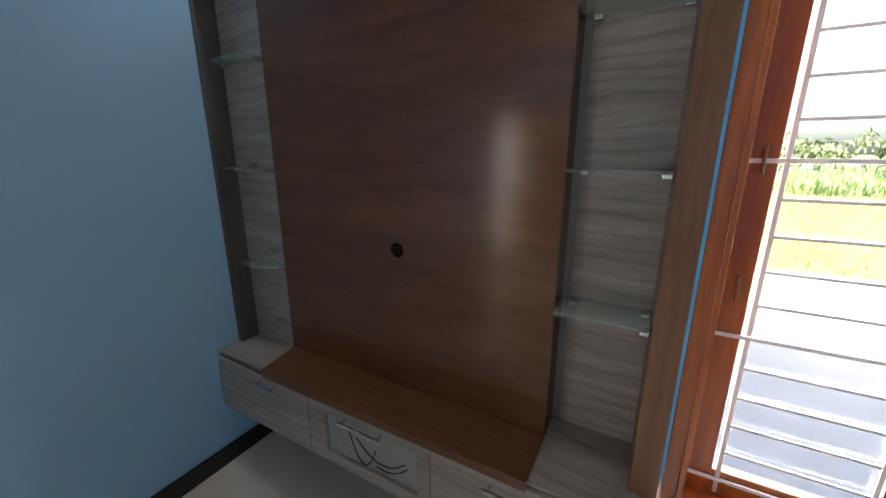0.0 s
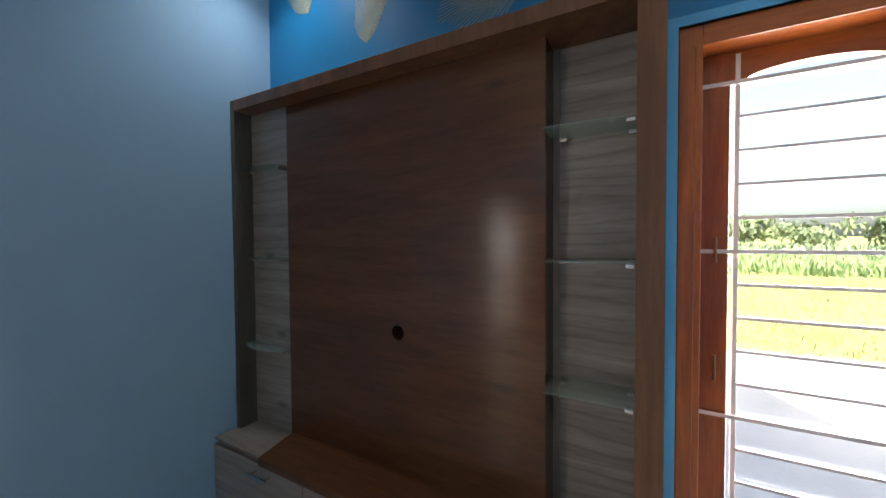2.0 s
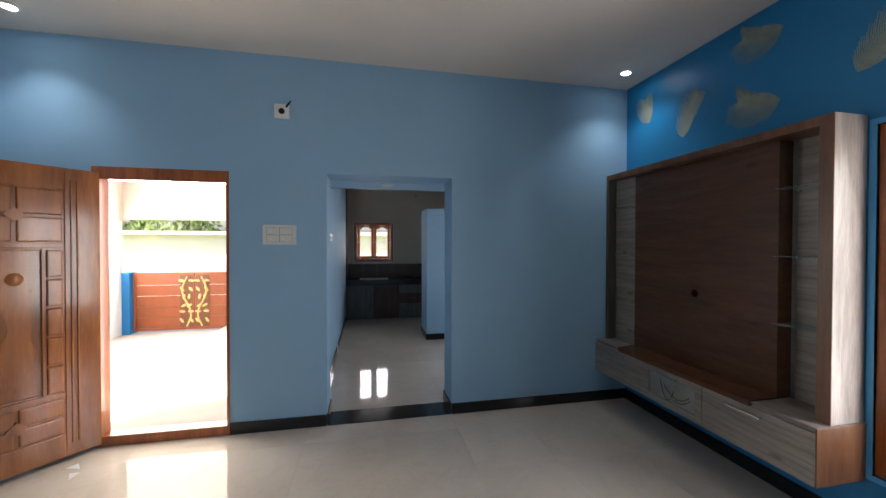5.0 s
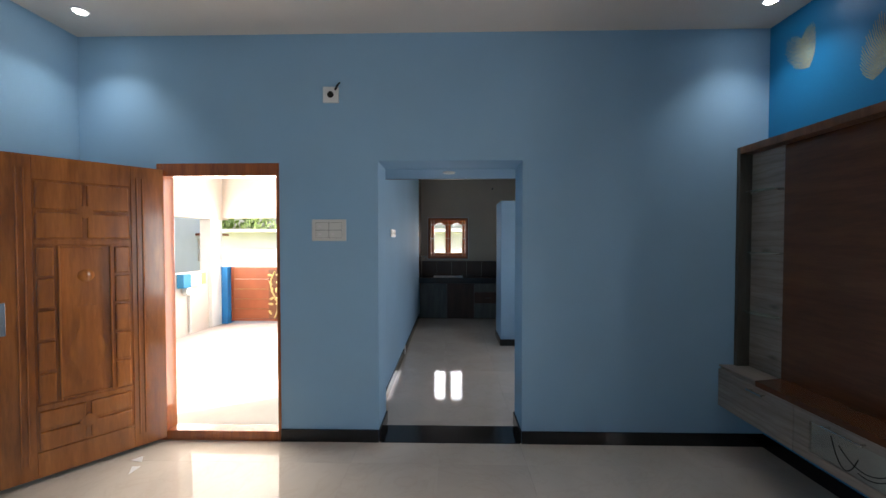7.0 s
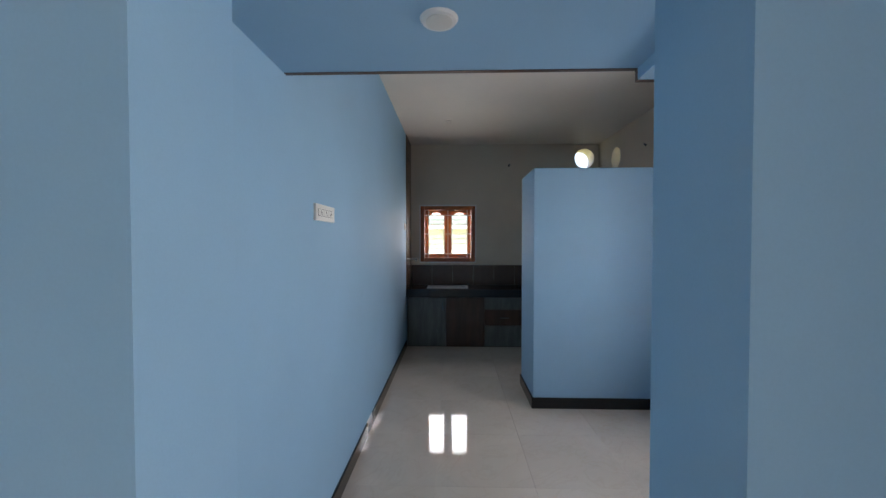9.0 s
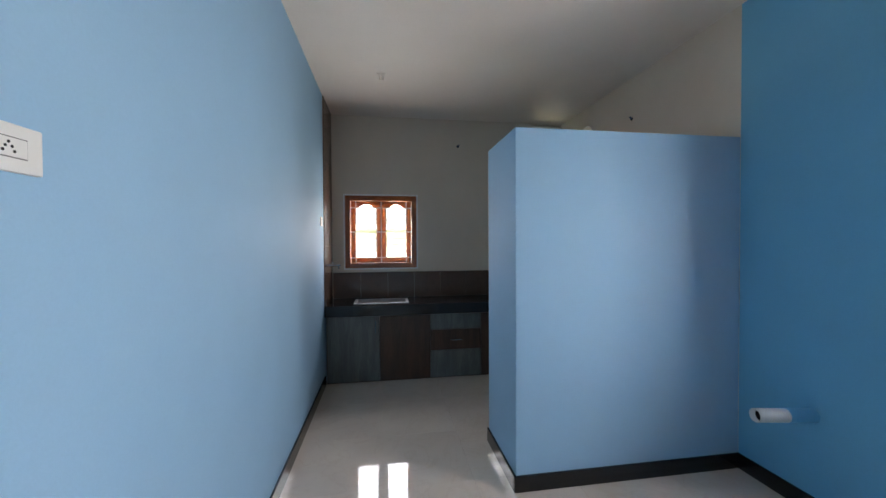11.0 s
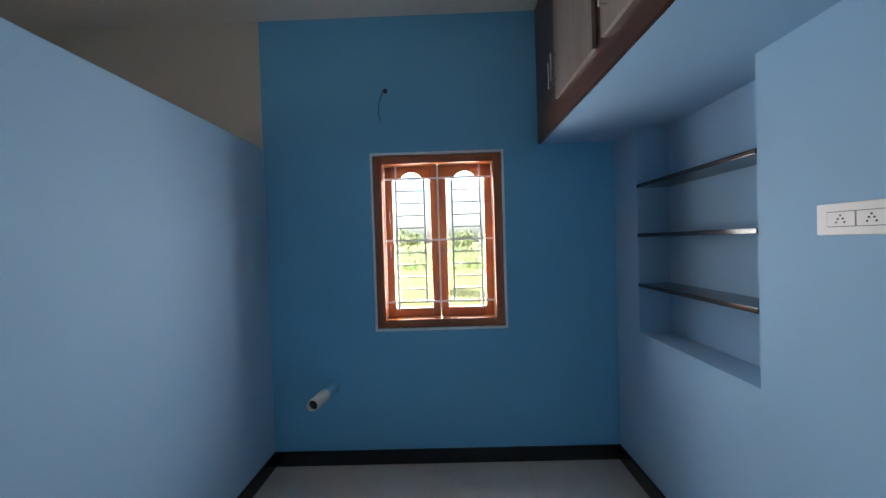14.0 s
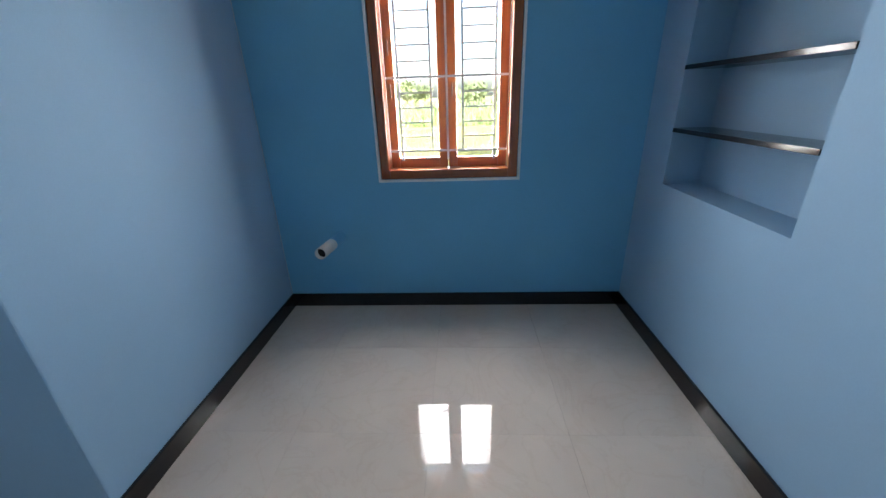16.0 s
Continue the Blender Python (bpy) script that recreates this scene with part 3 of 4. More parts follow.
def feather(x, z, length, width, angle, bend, seed):
    """A feather painted on the wall: one web of barbs that fan out from a curved shaft, with gaps at the tips."""
    rnd = random.Random(seed)
    bm = bmesh.new()
    n = max(26, int(length / 0.011))

    def at(u):
        return Vector((length * (u - 0.5), bend * (1 - (2 * u - 1) ** 2)))
    for sd in (1, -1):
        shaft = [bm.verts.new((at(i / n).x, -0.0015, at(i / n).y)) for i in range(n + 1)]
        for i in range(n):
            u = i / n
            p, q = at(u), at((i + 1) / n)
            t = (q - p).normalized()
            out = (t * (0.75 + 0.5 * u) + Vector((-t.y, t.x)) * sd).normalized()
            reach = width * 0.56 * math.sin(math.pi * min(1.0, u * 0.84 + 0.14)) ** 0.6 * rnd.uniform(0.88, 1.06)
            curl = t * reach * 0.16
            mid0, mid1 = p + out * reach * 0.55, q + out * reach * 0.55
            tip0, tip1 = p + out * reach + curl, p.lerp(q, 0.45) + out * reach * 0.98 + curl
            m0, m1 = (bm.verts.new((v.x, -0.0015, v.y)) for v in (mid0, mid0.lerp(mid1, 0.78)))
            t0, t1 = (bm.verts.new((v.x, -0.0015, v.y)) for v in (tip0, tip1))
            bm.faces.new((shaft[i], shaft[i + 1], m1, m0))
            bm.faces.new((m0, m1, t1, t0))
    bmesh.ops.remove_doubles(bm, verts=bm.verts[:], dist=1e-5)
    ob = tagged(linked("feather_stencil", bm, M_SAND), "sand-coloured feather stencilled on the vivid blue wall", "wall decoration", "stencilled feathers")
    ob.matrix_world = pose(x, YN, z, 0, -angle, 0)


for k, (x, z, ln, wd, an, be) in enumerate(((-0.90, 2.74, 0.22, 0.27, 105, 0.01), (-0.44, 2.55, 0.34, 0.25, 66, 0.03), (0.08, 2.47, 0.28, 0.32, 165, 0.03),
                                            (0.715, 2.55, 0.36, 0.28, 42, 0.02), (1.21, 2.37, 0.42, 0.26, 17, -0.03), (0.10, 2.90, 0.26, 0.30, 170, 0.03),
                                            (1.00, 0.22, 0.22, 0.28, 150, 0.02))):
    feather(x, z, ln, wd, an, be, k)

# ---- small fittings on the hall walls ----


M_SEAM = plain("grey_seam", (0.20, 0.19, 0.18), 0.6, 0.05)


def switchboard(m, w, h, rows, cols, label, sockets=False):
    """Local x across, z up, y into the wall; the plate's middle at the origin."""
    sw = thing("switchboard", m, label, "switchboard")
    part("plate", boxes((-w / 2, w / 2, -0.012, 0, -h / 2, h / 2), bev=0.003), M_PLASTIC, sw)
    mw, mh = (w - 0.06) / cols, (h - 0.045) / rows
    for i in range(cols):
        for j in range(rows):
            x0, z0 = -w / 2 + 0.03 + i * mw, -h / 2 + 0.0225 + j * mh
            md = part("module", boxes((x0 + 0.002, x0 + mw - 0.002, -0.0145, -0.0115, z0 + 0.002, z0 + mh - 0.002), bev=0.001), M_PLASTIC, sw)
            if sockets:
                pins = bmesh.new()
                for px, pz in ((0.5, 0.72), (0.36, 0.3), (0.64, 0.3), (0.42, 0.52), (0.58, 0.52)):
                    rod(pins, (x0 + mw * px, -0.0155, z0 + mh * pz), (x0 + mw * px, -0.0146, z0 + mh * pz), 0.0026, 8)
                part("socket_hole", pins, M_DARK, md, "dark socket pin holes")
            elif j == 0 or i == 0:
                part("marking", boxes((x0 + mw * 0.2, x0 + mw * 0.42, -0.0152, -0.0147, z0 + mh * 0.35, z0 + mh * 0.6)), M_BAR, md, "faint grey marking")
    part("seam", boxes((-w / 2 + 0.03, w / 2 - 0.03, -0.0128, -0.0121, -h / 2 + 0.0225, h / 2 - 0.0225)), M_SEAM, sw, "grey seams between the switches")
    return sw


FACE_E = 90    # turned so that the plate faces +x
switchboard(pose(XW, -1.824, 1.598, 0, 0, FACE_E), 0.256, 0.160, 2, 2, "ivory plastic four-module switchboard beside the passage")
switchboard(pose(XWK, -0.133, 1.475, 0, 0, -90), 0.21, 0.088, 1, 2, "ivory plastic switch and socket plate on the niche wall", True)
switchboard(pose(-2.373, YKS, 1.60, 0, 0, 180), 0.27, 0.08, 1, 3, "ivory plastic socket plate on the passage wall", True)
switchboard(pose(-4.322, -0.10, 1.50, 0, 0, -90), 0.15, 0.30, 2, 1, "ivory plastic switchboard on the storage block")
switchboard(pose(-5.45, YKS, 1.65, 0, 0, 180), 0.09, 0.088, 1, 1, "small ivory plastic switch plate near the counter")

fan_box = thing("wall_fan_box", pose(XW, -1.803, 2.597, 0, 0, FACE_E), "white square fan point with a dark hole and wire", "junction box")
part("plate", boxes((-0.057, 0.057, -0.02, 0, -0.058, 0.058), bev=0.004), M_WHITE, fan_box)
part("hole", rod(bmesh.new(), (0, -0.022, 0), (0, -0.0195, 0), 0.024, 20), M_DARK, fan_box, "dark round hole")
fw = bmesh.new()
rod(fw, (0.035, -0.02, 0.035), (0.062, -0.045, 0.06), 0.008, 8)
rod(fw, (0.062, -0.045, 0.06), (0.07, -0.02, 0.085), 0.006, 8)
part("wire", fw, M_DARK, fan_box, "short dark wire end")


def downlight(x, y, z, label, lit=True, r=0.045):
    d = thing("downlight", pose(x, y, z), label, "ceiling light", "recessed downlights")
    ringm = bmesh.new()
    bmesh.ops.create_cone(ringm, cap_ends=True, segments=32, radius1=r, radius2=r * 1.12, depth=0.008, matrix=Matrix.Translation((0, 0, -0.004)))
    part("trim", ringm, M_WHITE, d, smooth=False)
    part("lens", rod(bmesh.new(), (0, 0, -0.011), (0, 0, -0.0085), r * 0.78, 32), M_LAMP if lit else M_PLASTIC, d, "glowing lens" if lit else "unlit lens")


mm, nn, ll, bb = shader("lit_lens")
bb.inputs["Emission Color"].default_value = (0.95, 0.98, 1.0, 1)
bb.inputs["Emission Strength"].default_value = 12.0
M_LAMP = mm
downlight(-0.845, 1.12, ZC, "lit round recessed downlight in the hall ceiling")
downlight(-0.86, -3.38, ZC, "lit round recessed downlight in the hall ceiling")
downlight(-1.62, -0.93, OP_Z - 0.004, "unlit round downlight under the loft", False, 0.05)


def hook_point(m, label, wire):
    h = thing("wire_point", m, label, "wire")
    part("outlet", rod(bmesh.new(), (0, -0.003, 0), (0, 0.0, 0), 0.016, 14), M_DARK, h, "dark hole in the plaster")
    wm = bmesh.new()
    pts = [(0, -0.012, 0), (-0.012, -0.03, -0.02), (-0.035, -0.03, -0.08), (-0.045, -0.025, -0.15), (-0.03, -0.02, -0.20)] if wire else [(0, 0, 0), (0.012, -0.03, 0.012)]
    for p, q in zip(pts, pts[1:]):
        rod(wm, p, q, 0.003 if wire else 0.008, 6)
    part("wire_end", wm, M_CABLE, h, "loose wire end")


M_CABLE = plain("blue_black_cable", (0.02, 0.05, 0.10), 0.5, 0.1)
hook_point(pose(-2.945, YND, 2.44), "loose wire hanging from the dining wall above the window", True)
hook_point(pose(1.165, YN, 2.58), "dark wire hole above the hall window", False)
hook_point(pose(XK, -0.052, 2.60, 0, 0, 90), "dark wire hole high on the kitchen wall", False)
hook_point(pose(-4.80, YND, 2.55), "dark wire hole high on the kitchen wall", False)
hk = bmesh.new()
box(hk, -5.07, -5.02, -0.985, -0.915, ZCK - 0.012, ZCK, bev=0.003)
rod(hk, (-5.045, -0.96, ZCK - 0.012), (-5.045, -0.96, ZCK - 0.05), 0.005, 8)
rod(hk, (-5.045, -0.93, ZCK - 0.012), (-5.045, -0.93, ZCK - 0.05), 0.005, 8)
tagged(linked("ceiling_hook", hk, M_CEIL), "plastered ceiling hook box for a fan", "ceiling hook")

# ---- front door ----
door = tagged(thing("door_1", pose(XW, DR_S, 0.0), "polished wooden front door standing open in its frame", "door"), kind="structure")
FW = DR_N - DR_S
for a, c in ((0, 0.052), (FW - 0.022, FW)):
    part("door_frame_post", boxes((-0.10, 0.006, a, c, 0.0, DR_Z), bev=0.004), M_TEAK, door, "varnished frame post")
part("door_frame_head", boxes((-0.10, 0.006, 0.052, FW - 0.022, DR_Z - 0.095, DR_Z), bev=0.004), M_TEAK, door, "varnished frame head")
part("door_sill", boxes((-0.10, 0.008, 0.052, FW - 0.022, 0.0, 0.075), bev=0.005), M_TEAK, door, "varnished raised sill")
LEAF = tagged(thing("door_leaf", pose(XW + 0.01, DR_S + 0.05, 0.03, 0, 0, -40.5), "open carved polished wood door leaf with raised panels", "door"), kind="structure")
LW, LH, LT = 0.85, 2.02, 0.04
part("panel_core", boxes((0, LW, -LT / 2 + 0.008, LT / 2 - 0.008, 0, LH)), M_DOORWOOD, LEAF)
PR = LT / 2 + 0.007
for a, b in ((0, 0.19), (LW - 0.19, LW)):
    part("stile", boxes((a, b, -LT / 2, LT / 2, 0, LH), bev=0.004), M_DOORWOOD, LEAF)
for x in (0.118, 0.150, LW - 0.162, LW - 0.130):
    part("bead", boxes((x, x + 0.012, -PR, PR, 0.09, LH - 0.08), bev=0.005), M_DOORWOOD, LEAF)
for a, b in ((0, 0.16), (0.425, 0.455), (1.465, 1.495), (LH - 0.15, LH)):
    part("rail", boxes((0.19, LW - 0.19, -LT / 2, LT / 2, a, b), bev=0.004), M_DOORWOOD, LEAF)
for z0, z1 in ((0.17, 0.285), (0.30, 0.415), (1.505, 1.67), (1.69, 1.86)):
    for x0, x1 in ((0.20, 0.415), (0.435, 0.65)):
        part("raised_panel", boxes((x0, x1, -PR, PR, z0, z1), bev=0.010), M_DOORWOOD, LEAF)
for x0, x1 in ((0.20, 0.282), (0.568, 0.65)):
    for k in range(5):
        part("raised_panel", boxes((x0, x1, -PR, PR, 0.465 + 0.2 * k, 0.65 + 0.2 * k), bev=0.010), M_DOORWOOD, LEAF)
for x0, x1, z0, z1 in ((0.294, 0.308, 0.462, 1.458), (0.542, 0.556, 0.462, 1.458), (0.308, 0.542, 0.462, 0.476), (0.308, 0.542, 1.444, 1.458)):
    part("moulding", boxes((x0, x1, -PR - 0.004, PR + 0.004, z0, z1), bev=0.005), M_DOORWOOD, LEAF)
for z in (0.292, 1.68):
    part("rosette", prism(bmesh.new(), [(0.425, z - 0.05), (0.475, z), (0.425, z + 0.05), (0.375, z)], -PR - 0.005, PR + 0.005), M_DOORWOOD, LEAF, "carved diamond rosette")
half = [(0.030 + 0.062 * math.sin(math.pi * min(1, u * 1.25)) ** 2 + 0.05 * max(0, u - 0.75) * 2, 0.56 + 0.50 * u) for u in [i / 20 for i in range(21)]]
outline = [(0.425 + w, z) for w, z in half] + [(0.425 - w, z) for w, z in reversed(half)]
part("carving", prism(bmesh.new(), outline, -LT / 2 - 0.004, LT / 2 + 0.004), M_DOORWOOD, LEAF, "carved vase relief")
pet = bmesh.new()
for px, pz, rr in ((0.425, 1.26, 0.055), (0.35, 1.18, 0.036), (0.50, 1.18, 0.036), (0.38, 1.11, 0.028), (0.47, 1.11, 0.028)):
    bmesh.ops.create_uvsphere(pet, u_segments=14, v_segments=8, radius=rr, matrix=Matrix.LocRotScale((px, 0, pz), None, (1, 0.36, 1.0)))
part("carved_flower", pet, M_DOORWOOD, LEAF, "carved flower relief", smooth=True)
part("door_lock", boxes((LW - 0.075, LW - 0.035, -LT / 2 - 0.006, LT / 2 + 0.006, 0.92, 1.12), bev=0.003), M_CHROME, LEAF, "steel lock plate")

# ---- dining space: niche shelves, loft doors, pipe ----
for z in (1.741, 1.462, 1.179):
    structure_ob = tagged(linked("niche_shelf", boxes((XWK - 0.004, XW - 0.132, NI[0] + 0.001, NI[1] - 0.001, z - 0.02, z), bev=0.002), M_SKIRT),
                          "black granite shelf built into the blue niche", "shelf", "granite shelves of the niche")
LX = -1.965
loft = thing("loft_cupboard", pose(LX, 0, ZL), "brown loft cupboard with pale framed doors over the passage", "cupboard")
LH2 = ZCK - ZL
M_LOFT = wood("dark_brown_laminate", (0.05, 0.020, 0.011), (0.10, 0.042, 0.022), (14, 1.6, 14), 0.35)
M_PALE = wood("pale_loft_door", (0.19, 0.155, 0.13), (0.27, 0.225, 0.19), (17, 17, 1.8), 0.35)
part("front_frame", boxes((0, 0.02, LOFT_Y, YND - 0.002, -0.002, LH2), (0, 0.02, YKS + 0.002, LOFT_Y, OP_Z - ZL - 0.006, LH2)), M_LOFT, loft, "dark brown laminate front")
for a, b, hy in ((0.335, 0.83, 0.80), (-0.30, 0.255, 0.20), (-0.95, -0.38, -0.44)):
    dp = part("door", boxes((-0.018, -0.001, a, b, 0.112, LH2 - 0.06), bev=0.002), M_PALE, loft, "pale grey oak door panel")
    hb = bmesh.new()
    rod(hb, (-0.018, hy, 0.20), (-0.045, hy, 0.20), 0.0045, 8)
    rod(hb, (-0.018, hy, 0.32), (-0.045, hy, 0.32), 0.0045, 8)
    rod(hb, (-0.045, hy, 0.19), (-0.045, hy, 0.33), 0.005, 8)
    part("handle", hb, M_CHROME, dp, "steel bow handle")
hb = bmesh.new()
rod(hb, (0, 0.90, 0.20), (-0.03, 0.90, 0.20), 0.0045, 8)
rod(hb, (0, 0.90, 0.32), (-0.03, 0.90, 0.32), 0.0045, 8)
rod(hb, (-0.03, 0.90, 0.19), (-0.03, 0.90, 0.33), 0.005, 8)
part("handle", hb, M_CHROME, loft, "steel bow handle")

pb = bmesh.new()
segs = 24
c0, c1 = Vector((-3.371, 0.966, 0.535)), Vector((-3.345, YND + 0.01, 0.52))
ax = (c1 - c0).normalized()
sx = ax.cross(Vector((0, 0, 1))).normalized()
sz = sx.cross(ax)
rings = [[pb.verts.new(c + (sx * math.cos(2 * math.pi * i / segs) + sz * math.sin(2 * math.pi * i / segs)) * rr) for i in range(segs)]
         for c, rr in ((c0 + ax * 0.17, 0.035), (c0, 0.035), (c0, 0.030), (c0 + ax * 0.17, 0.030))]
for a, b in zip(rings, rings[1:]):
    for i in range(segs):
        pb.faces.new((a[i], a[(i + 1) % segs], b[(i + 1) % segs], b[i]))
pipe = thing("waste_pipe", pose(0, 0, 0), "grey plastic waste pipe stub standing out of the wall", "pipe")
part("tube", pb, M_PVC, pipe, smooth=True)
part("painted_base", rod(bmesh.new(), c0 + ax * 0.1701, c1, 0.0352, 24), M_BLUE_DEEP, pipe, "pipe end painted over in wall blue", smooth=False)
part("bore", rod(bmesh.new(), c0 + ax * 0.03, c0 + ax * 0.034, 0.0305, 24), M_DARK, pipe, "dark bore of the pipe")

# chipped skirting gap on the passage wall, with plaster
gp = bmesh.new()
box(gp, -3.43, -3.26, YKS, YKS + 0.006, 0.0, 0.095)
for i in range(9):
    x = -3.42 + 0.018 * i
    box(gp, x, x + 0.014, YKS + 0.006, YKS + 0.008 + 0.004 * random.random(), 0.005, 0.03 + 0.06 * random.random())
tagged(linked("plaster_patch", gp, M_WHITE), "rough white plaster patch where a skirting piece is missing", "plaster", kind="structure")

# ---- kitchen ----
M_SPLASH = tile_stone("brown_wall_tile", (0.11, 0.062, 0.042), (0.55, 0.5, 0.45), 0.2, 0.15, 5.0)
M_STEEL = plain("sink_steel", (0.55, 0.55, 0.54), 0.3, 0.08, 10.0, 200.0, 0.05, 1.0)
M_KGREY = wood("kitchen_grey_laminate", (0.10, 0.105, 0.10), (0.17, 0.175, 0.165), (15, 15, 1.8), 0.35)
M_KBROWN = wood("kitchen_brown_laminate", (0.055, 0.026, 0.016), (0.105, 0.05, 0.03), (15, 15, 1.8), 0.35)
CF, CT = -5.60, 0.80
sk = (-5.98, -5.70, -1.24, -0.70)
wt = wall_with_holes(YKS + 0.002, YND - 0.002, XK + 0.002, CF + 0.02, [(sk[2], sk[3], sk[0], sk[1])], lambda a, b, c, d: (c, d, a, b, CT - 0.03, CT))
box(wt, CF - 0.01, CF + 0.018, YKS + 0.002, YND - 0.002, CT - 0.11, CT - 0.03)
tagged(linked("worktop", wt, M_SKIRT), "black granite worktop with a deep front edge", "worktop")
snk = thing("sink", pose((sk[0] + sk[1]) / 2, (sk[2] + sk[3]) / 2, CT), "rectangular stainless steel sink set in the worktop", "sink")
hx, hy = (sk[1] - sk[0]) / 2, (sk[3] - sk[2]) / 2
part("rim", boxes((-hx - 0.02, hx + 0.02, -hy - 0.02, -hy + 0.012, 0.001, 0.006), (-hx - 0.02, hx + 0.02, hy - 0.012, hy + 0.02, 0.001, 0.006),
     (-hx - 0.02, -hx + 0.012, -hy + 0.012, hy - 0.012, 0.001, 0.006), (hx - 0.012, hx + 0.02, -hy + 0.012, hy - 0.012, 0.001, 0.006), bev=0.001), M_STEEL, snk)
part("bowl", boxes((-hx + 0.002, -hx + 0.01, -hy + 0.002, hy - 0.002, -0.18, 0.001), (hx - 0.01, hx - 0.002, -hy + 0.002, hy - 0.002, -0.18, 0.001),
     (-hx + 0.01, hx - 0.01, -hy + 0.002, -hy + 0.01, -0.18, 0.001), (-hx + 0.01, hx - 0.01, hy - 0.01, hy - 0.002, -0.18, 0.001),
     (-hx + 0.002, hx - 0.002, -hy + 0.002, hy - 0.002, -0.19, -0.18)), M_STEEL, snk)
part("drain", rod(bmesh.new(), (0, 0, -0.18), (0, 0, -0.176), 0.03, 20), M_DARK, snk, "dark drain")


def base_unit(y0, y1, fronts, label):
    u = thing("base_cabinet", pose(CF, y0, 0.0), label, "cabinet", "kitchen base cabinets")
    w = y1 - y0
    part("carcass", boxes((-0.55, -0.022, 0.001, w - 0.001, 0.0, CT - 0.112)), M_KBROWN, u)
    for z0, z1, mat, hnd in fronts:
        d = part("door" if z1 - z0 > 0.4 else "drawer_front", boxes((-0.02, 0, 0.003, w - 0.003, z0 + 0.003, z1 - 0.003), bev=0.0015), mat, u)
        if hnd == "v":
            hb = bmesh.new()
            rod(hb, (0, w - 0.04, z1 - 0.16), (0.03, w - 0.04, z1 - 0.16), 0.0045, 8)
            rod(hb, (0, w - 0.04, z1 - 0.06), (0.03, w - 0.04, z1 - 0.06), 0.0045, 8)
            rod(hb, (0.03, w - 0.04, z1 - 0.17), (0.03, w - 0.04, z1 - 0.05), 0.005, 8)
            part("handle", hb, M_CHROME, d, "steel bow handle")
        elif hnd == "h":
            hb = bmesh.new()
            zc = (z0 + z1) / 2
            for yy in (w / 2 - 0.05, w / 2 + 0.05):
                rod(hb, (0, yy, zc), (0.03, yy, zc), 0.0045, 8)
            rod(hb, (0.03, w / 2 - 0.06, zc), (0.03, w / 2 + 0.06, zc), 0.005, 8)
            part("handle", hb, M_CHROME, d, "steel bow handle")


base_unit(YKS + 0.015, -0.992, [(0.012, CT - 0.115, M_KGREY, "v")], "grey laminate sink cabinet under the granite worktop")
base_unit(-0.990, -0.462, [(0.012, CT - 0.115, M_KBROWN, "")], "dark brown laminate cabinet under the granite worktop")
base_unit(-0.460, 0.085, [(0.012, 0.30, M_KGREY, ""), (0.30, 0.52, M_KBROWN, "h"), (0.52, CT - 0.115, M_KGREY, "")], "grey and brown three-drawer cabinet under the worktop")
base_unit(0.087, YND - 0.01, [(0.012, CT - 0.115, M_KBROWN, "")], "dark brown laminate cabinet at the far end of the worktop")
sp = tagged(linked("backsplash", boxes((XK, XK + 0.004, YKS + 0.012, YND, CT, CT + 0.01)), M_GROUT), "brown tiled splashback above the worktop", "splashback", kind="structure")
tiles = 9
for i in range(tiles):
    y0 = YKS + 0.014 + (YND - YKS - 0.014) * i / tiles
    y1 = YKS + 0.014 + (YND - YKS - 0.014) * (i + 1) / tiles
    part("tile", boxes((XK, XK + 0.01, y0 + 0.001, y1 - 0.001, CT + 0.001, 1.098)), M_SPLASH, sp)
sp2 = tagged(linked("tiled_wall", boxes((XK, CF, YKS, YKS + 0.003, CT, ZCK)), M_GROUT), "brown tiled strip of the kitchen side wall", "tiled wall", kind="structure")
rows = 7
for j in range(rows):
    z0, z1 = CT + (ZCK - CT) * j / rows, CT + (ZCK - CT) * (j + 1) / rows
    for x0, x1 in ((XK + 0.011, (XK + CF) / 2), ((XK + CF) / 2, CF)):
        part("tile", boxes((x0 + 0.001, x1 - 0.001, YKS + 0.003, YKS + 0.010, z0 + 0.001, z1 - 0.001)), M_SPLASH, sp2)
tp = bmesh.new()
rod(tp, (-5.88, YKS + 0.01, 1.20), (-5.88, YKS + 0.13, 1.20), 0.011, 10)
rod(tp, (-5.88, YKS + 0.11, 1.20), (-5.88, YKS + 0.11, 1.16), 0.009, 10)
rod(tp, (-5.88, YKS + 0.05, 1.20), (-5.88, YKS + 0.05, 1.235), 0.006, 8)
tagged(linked("tap", tp, M_CHROME), "steel tap on the tiled kitchen wall", "tap")

# white slivers standing in for sunlight on the floor by the door
for x, y, a in ((-0.83, -3.06, 20), (-0.90, -3.13, 65)):
    gleam = bmesh.new()
    vs = [gleam.verts.new(p) for p in ((0, 0, 0), (0.10, 0.02, 0.002), (0.03, 0.06, 0.006))]
    ve = bmesh.ops.extrude_face_region(gleam, geom=[gleam.faces.new(vs)])
    bmesh.ops.translate(gleam, verts=[v for v in ve["geom"] if isinstance(v, bmesh.types.BMVert)], vec=(0, 0, 0.001))
    tagged(linked("sun_patch", gleam, M_WHITE), "small white sliver standing in for a sun patch on the floor", "paper").matrix_world = pose(x, y, 0.0005, 0, 0, a)

